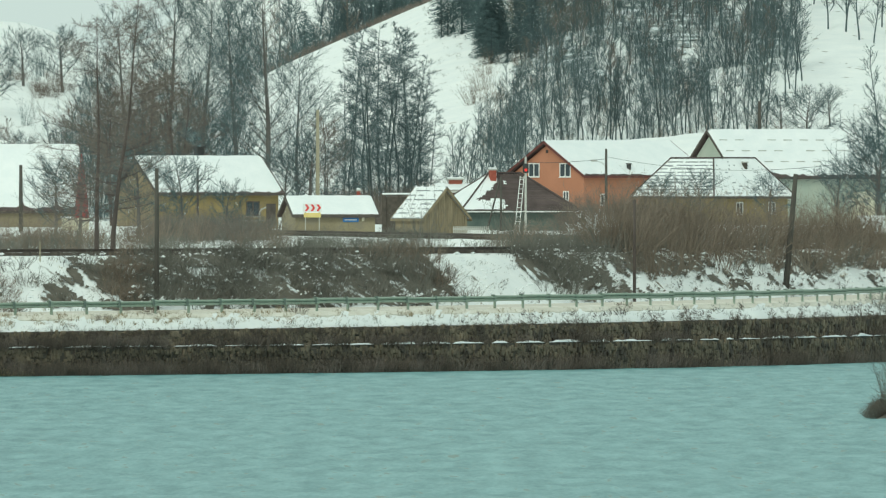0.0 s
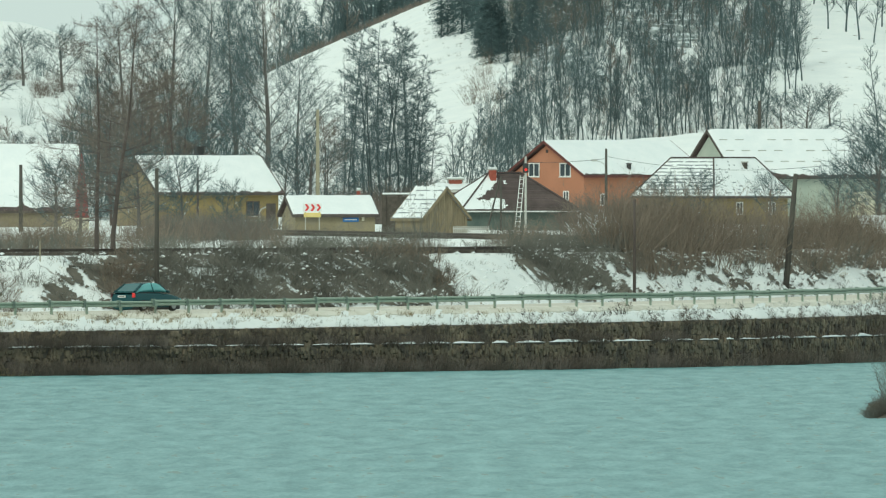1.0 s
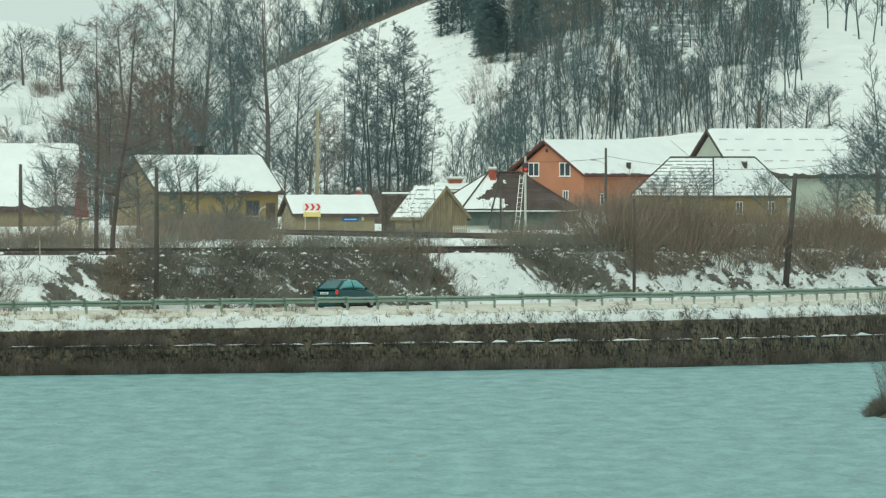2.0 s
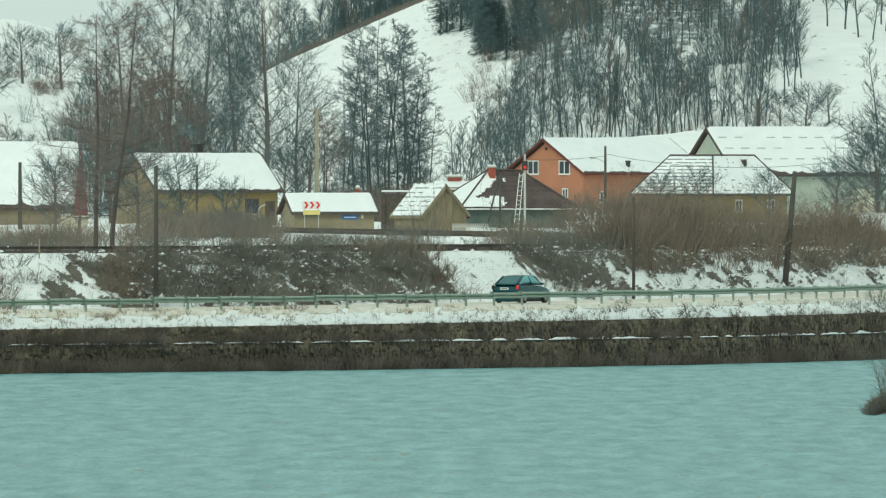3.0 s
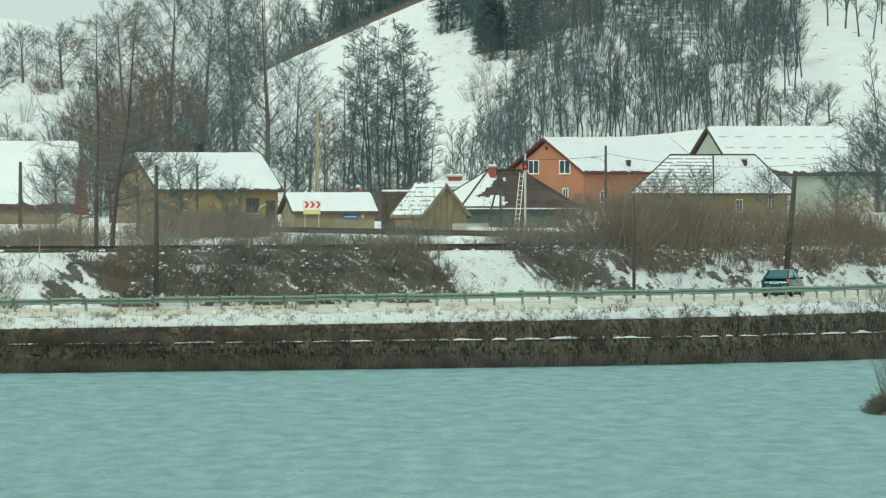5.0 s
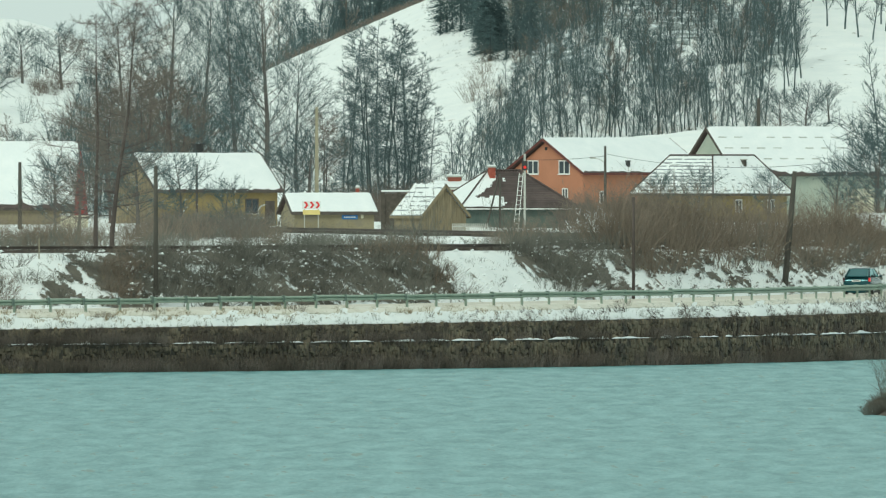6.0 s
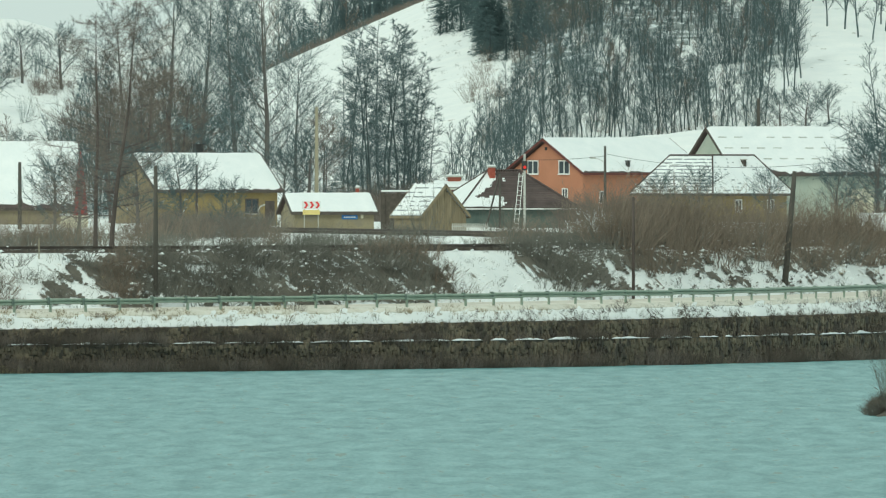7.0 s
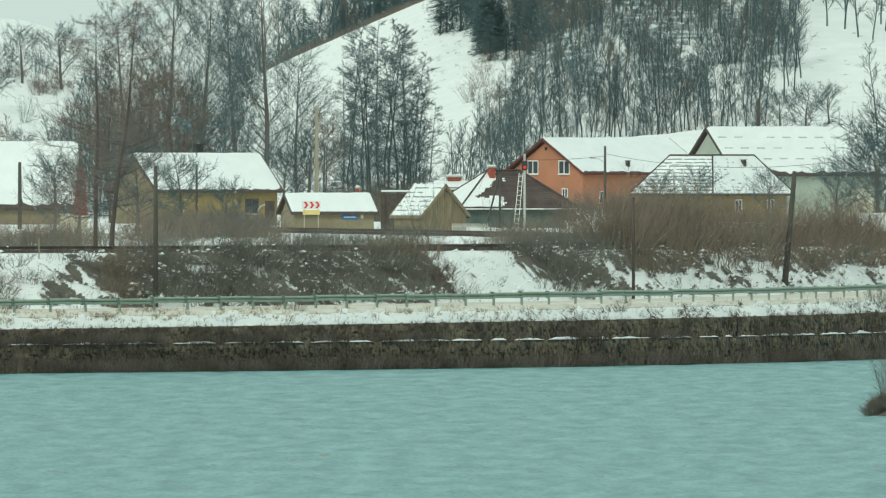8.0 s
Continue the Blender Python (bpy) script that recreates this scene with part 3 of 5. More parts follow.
    for x, y, a, k in ((39.6, 2215, 120, 0.62), (34.4, 2205, 60, 0.7), (-50.4, 2855, 200, 1.25), (-55.5, 2850, 100, 1.1), (-58.5, 2800, 300, 1.2), (-53.0, 2700, 10, 0.8), (-46.0, 2690, 60, 0.7), (-14.0, 1900, 260, 1.0), (-11.8, 1880, 20, 1.2), (32.2, 1600, 80, 1.15), (29.2, 1610, 300, 0.8), (-37.5, 2050, 15, 0.9), (21.5, 1800, 140, 0.75), (18.2, 1810, 240, 0.7), (27.2, 1810, 10, 0.7), (-27.0, 1500, 50, 0.85), (33.2, 1500, 190, 0.9), (31.4, 1560, 250, 1.1), (33.6, 1640, 330, 1.4)):
        copy_thing(orchard, standing(x, y, a, k))
    for x, y, a, k in yard:
        tagged(copy_thing(orchard, standing(x, y, a, k)), "small bare fruit tree before the ochre house")
    for x, k in ((44.2, 1.0), (46.0, 0.8)):
        tagged(copy_thing(woods[2], standing(x, 2195, 30 + 80 * k, k)), "slim bare tree standing alone on the meadow")


make_trees()


# ---- scrub ----
def shrub_mesh(name, seed, height, width, stems, side, material, gap=0.014, curl=0.12):
    r = random.Random(seed)
    s = Shape()
    for i in range(stems):
        a, q = r.uniform(0, 6.283), math.sqrt(r.random())
        p = Vector((math.cos(a) * width * 0.5 * q, math.sin(a) * width * 0.5 * q, -0.15))
        d = Vector((math.cos(a) * q * 0.45 + r.gauss(0, curl), math.sin(a) * q * 0.45 + r.gauss(0, curl), 1)).normalized()
        h = height * r.uniform(0.55, 1.05) * (1 - 0.3 * q)
        pts = [p]
        for k in range(3):
            d = (d + Vector((r.gauss(0, curl), r.gauss(0, curl), 0))).normalized()
            pts.append(pts[-1] + d * h / 3)
        if side > 4:
            s.tube(pts[:3], [gap * 1.3, gap, gap * 0.8], 3, cap=False)
            s.spike(pts[2], pts[3], gap * 0.8)
        else:
            s.spike(pts[0], pts[2].lerp(pts[3], 0.8), gap * 1.3)
        for k in range(side):
            u = r.uniform(0.9, 2.95)
            i0 = int(u)
            b = pts[i0].lerp(pts[i0 + 1], u - i0)
            e = b + (d * 0.7 + Vector((r.gauss(0, 0.6), r.gauss(0, 0.6), r.gauss(0.2, 0.35)))) * (h * r.uniform(0.12, 0.28))
            s.spike(b, e, gap * 0.65)
    return s.mesh(name, material)


def make_scrub():
    rng = random.Random(23)
    brown = [shrub_mesh("brown_shrub", 60 + i, 3.9, 2.8, 44, 7, SCRUB, 0.013, 0.2) for i in range(3)]
    dark = [shrub_mesh("dark_shrub", 70 + i, 1.9, 2.6, 44, 6, DARK_SCRUB, 0.0135, 0.26) for i in range(3)]
    low = [shrub_mesh("low_shrub", 80 + i, 0.75, 1.5, 16, 2, DARK_SCRUB, 0.012, 0.3) for i in range(3)]
    grass = [shrub_mesh("dry_grass_tuft", 90 + i, 0.6, 0.9, 15, 1, DRY_GRASS, 0.016, 0.25) for i in range(2)]

    light = [shrub_mesh("dark_shrub", 73 + i, 2.1, 2.6, 38, 6, DARK_SCRUB, 0.0155, 0.26) for i in range(2)]
    edge = [shrub_mesh("edge_brush", 76 + i, 1.3, 2.4, 40, 6, TWIG_BROWN, 0.02, 0.3) for i in range(2)]
    tan = [shrub_mesh("brown_bush", 66 + i, 1.8, 2.4, 54, 7, SCRUB, 0.0115, 0.26) for i in range(2)]
    garden = [shrub_mesh("brown_shrub", 63 + i, 3.9, 3.2, 60, 8, TWIG_BROWN, 0.018, 0.2) for i in range(2)]
    creeper = [shrub_mesh("creeper", 96 + i, 0.95, 1.5, 20, 2, WALL_SCRUB, 0.0115, 0.2) for i in range(3)]

    def put(meshes, x, y, z, size, label, category, group):
        ob = new(meshes[0].name.split(".")[0], rng.choice(meshes))
        ob.matrix_world = pose(x, y, z, rng.uniform(-8, 8), rng.uniform(-8, 8), rng.uniform(0, 360)) @ Matrix.Diagonal((size * rng.uniform(0.8, 1.2), size * rng.uniform(0.8, 1.2), size * rng.uniform(0.75, 1.2), 1))
        tagged(ob, label, category, group)

    def strew(name, meshes, material, label, places):
        """Countless small growth as one object."""
        s = Shape()
        for x, y, z, size, *lean in places:
            m = pose(x, y, z, rng.uniform(-14, 14), rng.uniform(-14, 14) - (lean[0] if lean else 0), 0) @ pose(0, 0, 0, 0, 0, rng.uniform(0, 360)) @ Matrix.Scale(size, 4)
            src = rng.choice(meshes)
            s.add([m @ v.co for v in src.vertices], [tuple(q.vertices) for q in src.polygons])
        alone(name, s, material, label, "growth", kind="stuff")

    # tall brown thicket between railway and the hipped house
    for i in range(104):
        x = rng.uniform(8.5, 27.5)
        p = rng.uniform(11.0, 19)
        v = at_bank(x, p)
        if noise.noise((x * 0.55, p * 0.2, 17.0)) < -0.42:
            continue
        put(light if i % 5 == 0 else brown, v.x, v.y, ground(v.x, v.y), rng.uniform(0.65, 1.05) * (1.28 if 10 < x < 16.5 else 1.08 if x >= 16.5 else 0.85), "tall leafless brown shrub on the embankment", "shrub", "embankment thicket")
    # dark brambles on the embankment
    for i in range(120):
        p = rng.uniform(9.3, 14)
        x = rng.uniform(-18.5, 1.0 - 0.5 * (p - 9))
        v = at_bank(x, p)
        put(tan if x > -5 and i % 3 == 0 or x < -17 else dark, v.x, v.y, ground(v.x, v.y), rng.uniform(0.65, 1.1) * (1.15 - 0.05 * (p - 9)), "dense dark leafless bramble bush on the embankment", "bush", "embankment brambles")
    for i in range(14):
        x = rng.uniform(4.0, 9.5)
        v = at_bank(x, rng.uniform(14.5, 19))
        put(dark, v.x, v.y, ground(v.x, v.y), rng.uniform(0.7, 1.1), "dense dark leafless bramble bush on the embankment", "bush", "embankment brambles")
    for i in range(30):
        p = rng.uniform(9.6, 14)
        x = rng.uniform(6.6 - 0.72 * (p - 9), 9.6)
        v = at_bank(x, p)
        put(dark, v.x, v.y, ground(v.x, v.y), rng.uniform(0.6, 1.0), "dense dark leafless bramble bush on the embankment", "bush", "embankment brambles")
    for i in range(30):
        x = rng.uniform(8.0, 16)
        y = rng.uniform(2300, 2345)
        put(light, x, y, ground(x, y), rng.uniform(1.4, 2.2), "dense dark leafless bush at the top of the snowfield", "bush", "hilltop bushes")
    for i in range(9):
        x = rng.uniform(-25.5, -18.5)
        v = at_bank(x, rng.uniform(9.5, 13.5))
        put(dark, v.x, v.y, ground(v.x, v.y), rng.uniform(0.5, 0.9), "dense dark leafless bramble bush on the embankment", "bush", "embankment brambles")
    # tufts on the slope and along the wall's crown
    dark_places, dry_places = [], []
    for i in range(340):
        x = rng.uniform(-25, 27)
        v = at_bank(x, rng.uniform(8.7, 13.8))
        (dark_places if rng.random() < 0.75 else dry_places).append((v.x, v.y, ground(v.x, v.y), rng.uniform(0.25, 0.8)))
    for i in range(430):
        x = rng.uniform(-26, 27)
        p = -1.55 + 1.3 * rng.random() ** (2.2 if x < 8 else 1.3)
        v = at_bank(x, p)
        (dark_places if p < -0.95 or x > 8 else dry_places).append((v.x, v.y, ground(v.x, v.y), rng.uniform(0.25, 0.75)))
    for i in range(90):
        x = rng.uniform(-25, 4)
        v = at_bank(x, rng.uniform(-0.8, 0.1))
        dry_places.append((v.x, v.y, ground(v.x, v.y), rng.uniform(0.4, 1.0)))
    crown_places = []
    for i in range(820):
        x = rng.uniform(-26, 28)
        if noise.noise((x * 0.6, 0.0, 31.0)) < -0.15:
            continue
        p = -1.65 + 0.95 * rng.random() ** 2.6 * ease((x + 10) / 14)
        v = at_bank(x, p)
        z = ground(v.x, v.y) if p > -1.2 else 2.36 + rise_along(x)
        crown_places.append((v.x, v.y, z - 0.05, rng.uniform(0.35, 0.85) * (0.6 + 0.4 * ease((x + 4) / 14)), rng.uniform(30, 70)))
    for i in range(300):
        x = rng.uniform(0, 28)
        p = rng.uniform(8.6, 12.5)
        v = at_bank(x, p)
        if x > 6.4 or i % 4 == 0:
            crown_places.append((v.x, v.y, ground(v.x, v.y) - 0.03, rng.uniform(0.25, 0.7), rng.uniform(-10, 60)))
    ragged = [shrub_mesh("low_shrub", 84 + i, 0.75, 1.3, 22, 2, WALL_SCRUB, 0.0165, 0.25) for i in range(2)]
    strew("crown_tufts", ragged, WALL_SCRUB, "dark leaning tufts at the crown of the wall", crown_places)
    strew("slope_tufts", low, DARK_SCRUB, "dark leafless tufts poking out of the snow", dark_places)
    for i in range(70):
        x = rng.uniform(-24.0, -22.0)
        v = at_bank(x, rng.uniform(-3.0, -2.4))
        dry_places.append((v.x, v.y, rng.uniform(-0.1, 0.25) * max(0.0, -22.3 - x), rng.uniform(0.6, 1.1), rng.uniform(-30, 50)))
    for i in range(150):
        x = rng.uniform(-26, -8)
        v = at_bank(x, rng.uniform(-1.0, 0.25))
        if noise.noise((x * 0.5, 0.0, 21.0)) > -0.05:
            dry_places.append((v.x, v.y, ground(v.x, v.y), rng.uniform(0.4, 0.9), rng.uniform(-20, 50)))
    strew("dry_grass", grass, DRY_GRASS, "pale dry grass tufts in the snow", dry_places)
    # dark growth against the river wall, thick in places
    wall_places, brown_places = [], []
    for i in range(1900):
        x = rng.uniform(-26, 27)
        if noise.noise((x * 0.45, 0.0, 2.0)) < (-0.25 if x < -8 else 0.02) and i % 5:
            continue
        low_tier = i % 5 < 3
        v = at_bank(x, -2.3 if low_tier else -1.78)
        spot = (v.x, v.y - 0.15, rng.uniform(-0.15, 0.3), rng.uniform(0.9, 1.5)) if low_tier else (v.x, v.y - 0.15, rng.uniform(1.5, 1.75), rng.uniform(0.75, 1.1))
        (wall_places if noise.noise((x * 0.8, 3.0, 0.0)) < 0.05 else brown_places).append(spot)
    strew("wall_growth", creeper, WALL_SCRUB, "dark leafless growth against the river wall", wall_places)
    strew("wall_growth", creeper, TWIG_BROWN, "brown leafless growth against the river wall", brown_places)
    for x, p, k in ((-18.6, -0.55, 0.32), (-18.1, -0.6, 0.28), (-17.7, -0.65, 0.2), (-15.8, -0.2, 0.35), (-7.9, -0.3, 0.45), (10.0, -0.2, 0.4)):
        v = at_bank(x, p)
        put(tan, v.x, v.y, ground(v.x, v.y), k, "small brown bush under the guard rail", "bush", "verge bushes")
    for x, p in ((-23.9, 9.4), (-23.5, 9.2), (-23.1, 9.0), (-23.7, 10.4), (-24.0, 11.2)):
        v = at_bank(x, p)
        put(tan, v.x, v.y, ground(v.x, v.y), 0.7, "dense brown leafless bush beside the road", "bush", "verge bushes")
    for x in (25.2, 25.9, 26.5, 27.0):
        v = at_bank(x, -0.9)
        put(dark, v.x, v.y, ground(v.x, v.y), 0.8, "dark leafless bush at the crown of the wall", "bush", "wall growth")
    # brushwood line along the spur's edge
    edge_places = []
    for i in range(70):
        x = -20 + 20.5 * (i + rng.random()) / 70
        y = 2452 + rng.uniform(-6, 6)
        edge_places.append((x, y, ground(x, y), rng.uniform(0.45, 0.9)))
    strew("edge_brush", edge, TWIG_BROWN, "reddish leafless brush along the edge of the snowfield", edge_places)
    for i in range(40):
        x = rng.uniform(3, 36)
        y = rng.uniform(2185, 2300)
        put(brown, x, y, ground(x, y), rng.uniform(0.5, 1.0), "leafless undergrowth at the edge of the wood", "shrub", "wood undergrowth")
    for i in range(64):
        x = rng.uniform(-12, 4)
        y = rng.uniform(1960, 2080)
        put(garden, x, y, ground(x, y), rng.uniform(0.8, 1.3), "tall leafless shrub below the snowfield", "shrub", "garden shrubs")
    for i in range(12):
        x = rng.uniform(-33, -11)
        y = rng.uniform(1400, 1560)
        put(brown, x, y, ground(x, y), rng.uniform(0.5, 0.8), "tall leafless shrub before the ochre house", "shrub", "garden shrubs")
    for i in range(14):
        x = rng.uniform(-26.5, -9.5) if i % 3 else rng.uniform(-27, -20)
        y = rng.uniform(1275, 1345)
        put(brown, x, y, ground(x, y), rng.uniform(0.4, 0.85) * (0.8 if x > -17 else 1.0), "leafless brown shrub between railway and houses", "shrub", "garden shrubs")
    for i in range(9):
        x = rng.uniform(-26.5, -15.5)
        y = rng.uniform(1290, 1400)
        put(light if i % 2 else brown, x, y, ground(x, y), rng.uniform(0.55, 0.85), "tall leafless brown shrub before the ochre house", "shrub", "garden shrubs")
    specks = []
    for i in range(90):
        x = rng.uniform(-2, 5)
        y = rng.uniform(2290, 2430)
        specks.append((x, y, ground(x, y), rng.uniform(0.3, 0.8)))
    strew("field_tufts", low, DARK_SCRUB, "scattered dark tufts on the snowfield", specks)
    for i in range(10):
        x = rng.uniform(3.4, 7.4)
        y = rng.uniform(1290, 1400)
        put(dark if i % 2 else brown, x, y, ground(x, y), rng.uniform(0.55, 0.95), "tangled leafless bush before the green house", "bush", "village bushes")
    for i in range(18):
        x = rng.uniform(-9, -0.8)
        y = rng.uniform(1290, 1420)
        put(light, x, y, ground(x, y), rng.uniform(0.5, 0.85), "leafless garden bush before the low shed", "bush", "village bushes")
    for i in range(14):
        x = rng.uniform(3.4, 12)
        y = rng.uniform(1290, 1400)
        put(brown, x, y, ground(x, y), rng.uniform(0.35, 0.6), "leafless brown shrub between railway and houses", "shrub", "garden shrubs")
    for i in range(16):
        x = rng.uniform(-56, -38)
        y = rng.uniform(2600, 2760)
        put(brown, x, y, ground(x, y), rng.uniform(0.8, 1.2), "leafless shrub on the far slope", "shrub", "far slope shrubs")
    for i in range(18):
        x = rng.uniform(-27.5, -22.2)
        y = rng.uniform(1275, 1310)
        put(dark if i % 2 else tan, x, y, ground(x, y), rng.uniform(0.8, 1.3), "dense dark bush beside the farmhouse", "bush", "village bushes")
    # snowed-up bush before the salmon house
    b = thing("snowy_bush", pose(10.9, 1500, ground(10.9, 1500)), "rounded leafless bush loaded with snow", "bush")
    for name, seed, m, g in (("branchwork", 120, SCRUB, 0.016), ("snow_cover", 121, ROOF_SNOW, 0.028)):
        ob = new(name, shrub_mesh(name, seed, 2.2, 3.6, 110, 6, m, g, 0.35))
        ob.parent = b
    # islet at the near side of the river
    mound = Shape()
    rings = [(2.6, -1.6), (1.9, 0.02), (1.2, 0.25), (0.4, 0.4)]
    for r, z in rings:
        mound.v += [(r * math.cos(k * 0.5236) * rng.uniform(0.85, 1.15), 3 * r * math.sin(k * 0.5236), z) for k in range(12)]
    for i in range(3):
        mound.f += [(i * 12 + k, i * 12 + (k + 1) % 12, i * 12 + 12 + (k + 1) % 12, i * 12 + 12 + k) for k in range(12)]
    mound.f.append(tuple(36 + k for k in range(12)))
    alone("islet", mound, MORTAR, "small dark earth islet in the river", "islet", pose(20.7, 948, 0), smooth=True)
    thick = [shrub_mesh("dark_shrub", 140 + i, 1.9, 1.5, 110, 9, SCRUB if i == 2 else DARK_SCRUB, 0.012, 0.26) for i in range(3)]
    for i in range(26):
        x = 18.75 + 2.6 * (i + rng.random()) / 26
        put(thick, x, 948 + rng.uniform(-2, 2), 0.05, 0.34 + 0.36 * (x - 18.7), "dense dark leafless bush on the islet", "bush", "islet bushes")
    willow = [shrub_mesh("brown_shrub", 99, 6.4, 1.5, 90, 12, DARK_SCRUB, 0.009, 0.10)]
    for x, y in ((19.9, 947), (20.3, 950), (20.8, 948)):
        put(willow, x, y, 0.1, 0.62, "tall thin leafless willow shrub on the islet", "shrub", "islet bushes")
    for x in (-4.2, -3.6, -3.0):
        put(light, x, 1600, ground(x, 1600), 0.85, "leafless garden bush between the shed and the barn", "bush", "village bushes")
    # thin saplings that fill the woods
    sapling = [shrub_mesh("sapling_clump", 130 + i, 8.5, 3.2, 28, 8, TWIG_GREY, 0.022, 0.09) for i in range(3)]
    for i in range(48):
        x = 5.4 + 28 * rng.random()
        y = rng.uniform(2188, 2265)
        put(sapling, x, y, ground(x, y), rng.uniform(0.4, 0.75), "clump of thin bare saplings in the hillside wood", "sapling", "wood saplings")
    for i in range(64):
        x = rng.uniform(-21, 1)
        y = rng.uniform(2480, 2640)
        put(sapling, x, y, ground(x, y), rng.uniform(0.8, 1.35), "clump of thin bare saplings in the hillside wood", "sapling", "wood saplings")
    for i in range(16):
        x = rng.uniform(-36, -25)
        y = rng.uniform(2090, 2280)
        put(sapling, x, y, ground(x, y), rng.uniform(0.7, 1.1), "clump of thin bare saplings behind the houses", "sapling", "wood saplings")
    for i in range(70):
        x = rng.uniform(9, 36)
        y = rng.uniform(2262, 2370)
        put(sapling, x, y, ground(x, y), rng.uniform(0.55, 0.95), "clump of thin bare saplings in the hillside wood", "sapling", "wood saplings")
    for i in range(10):
        x = rng.uniform(-36, -23)
        y = rng.uniform(2090, 2280)
        put(sapling, x, y, ground(x, y), rng.uniform(1.2, 1.9), "tall clump of thin bare saplings behind the houses", "sapling", "wood saplings")
    for i in range(22):
        x = rng.uniform(9.5, 18)
        y = rng.uniform(1680, 1860)
        put(garden, x, y, ground(x, y), rng.uniform(0.75, 1.15), "leafless brown shrub before the salmon house", "shrub", "garden shrubs")
    # screen of bushes before the ochre house
    for i in range(60):
        x = rng.uniform(-20.5, -12.8)
        y = rng.uniform(1420, 1600)
        put(light if i % 2 else garden, x, y, ground(x, y), rng.uniform(0.9, 1.35) if i % 2 else rng.uniform(0.5, 0.75), "leafless garden bush before the ochre house", "bush", "village bushes")
    slim = [shrub_mesh("bank_sapling", 150 + i, 4.6, 1.3, 13, 9, DARK_SCRUB, 0.0115, 0.10) for i in range(2)]
    for x in (-1.5, -1.1, -0.8, -12.2, -10.4, -8.9, -6.7, -4.9, -3.0, 3.3, 3.8, 4.4, 4.9, 8.6, 9.4, 10.1, 12.4, 14.4, 16.6, 18.3):
        v = at_bank(x, rng.uniform(13.6, 15.0) if x < 6 else rng.uniform(11, 16))
        put(slim, v.x, v.y, ground(v.x, v.y), rng.uniform(0.65, 1.0) * (1.0 if x > -2 else 0.6), "slim bare sapling at the top of the embankment", "sapling", "embankment saplings")
    for i in range(26):
        x = rng.uniform(-62, -46)
        y = rng.uniform(2835, 2880) if i % 2 else rng.uniform(2735, 2770)
        put(garden, x, y, ground(x, y), rng.uniform(0.35, 0.75), "leafless hedge shrub on the far slope", "shrub", "far slope shrubs")
    for i in range(10):
        x = rng.uniform(-62, -44)
        y = rng.uniform(2690, 2880)
        put(sapling, x, y, ground(x, y), rng.uniform(0.5, 0.9), "clump of thin bare saplings on the far slope", "sapling", "wood saplings")
    # around the houses
    for i in range(110):
        x = rng.uniform(-36, 34)
        y = 1275 + 250 * rng.random() ** 1.8
        if x > 26 * y / 1250 or abs(x) > 0.0202 * y:
            continue
        put(light, x, y, ground(x, y), rng.uniform(0.4, 0.8), "leafless garden bush before the houses", "bush", "village bushes")


make_scrub()


def make_litter():
    """Bare leaf litter under the thickets, with ragged edges, a hand above the slope."""
    s = Shape()
    for x0, x1, p0, p1, thick in ((-19.0, 2.0, 8.8, 13.8, 0.30), (8.0, 28.0, 10.4, 19.5, -0.06), (-22.0, -18.5, 9.0, 13.8, -0.05), (2.7, 10.6, 9.2, 14.0, 0.1), (9.0, 28.0, 8.6, 11.6, -0.40), (-26.0, -19.0, 9.0, 13.0, -0.55)):
        nx, np_ = int((x1 - x0) / 0.15), int((p1 - p0) / 0.12)
        for i in range(nx):
            for j in range(np_):
                xa, pa = x0 + (x1 - x0) * i / nx, p0 + (p1 - p0) * j / np_
                xb, pb = x0 + (x1 - x0) * (i + 1) / nx, p0 + (p1 - p0) * (j + 1) / np_
                if (x0 < -18.9 and xa > 1.0 - 0.5 * (pa - 9)) or (x0 == 2.7 and xa < 6.4 - 0.72 * (pa - 9)):
                    continue
                rim = min(xa - x0, x1 - xa, (pa - p0) * 1.5, 2.0) * 0.35 - 0.45
                if noise.noise((xa * 0.4 + pa * 0.25, pa * 0.55, 11.0)) + 0.7 * noise.noise((xa * 2.2 + pa * 1.6, pa * 1.1, 2.0)) + 0.3 * noise.noise((xa * 6.0, pa * 5.0, 2.0)) + min(rim, 0.2) < -thick:
                    continue
                q = []
                for xx, pp in ((xa, pa), (xb, pa), (xb, pb), (xa, pb)):
                    xx += 0.13 * noise.noise((xx * 9.1, pp * 9.7, 1.5))
                    pp += 0.16 * noise.noise((xx * 8.3, pp * 9.1, 4.5))
                    v = at_bank(xx, pp)
                    q.append((v.x, v.y, ground(v.x, v.y) + 0.09))
                s.add(q, [(0, 1, 2, 3)])
    alone("leaf_litter", s, LITTER, "dark leaf litter and dead bramble on the embankment", "litter", kind="stuff")


make_litter()


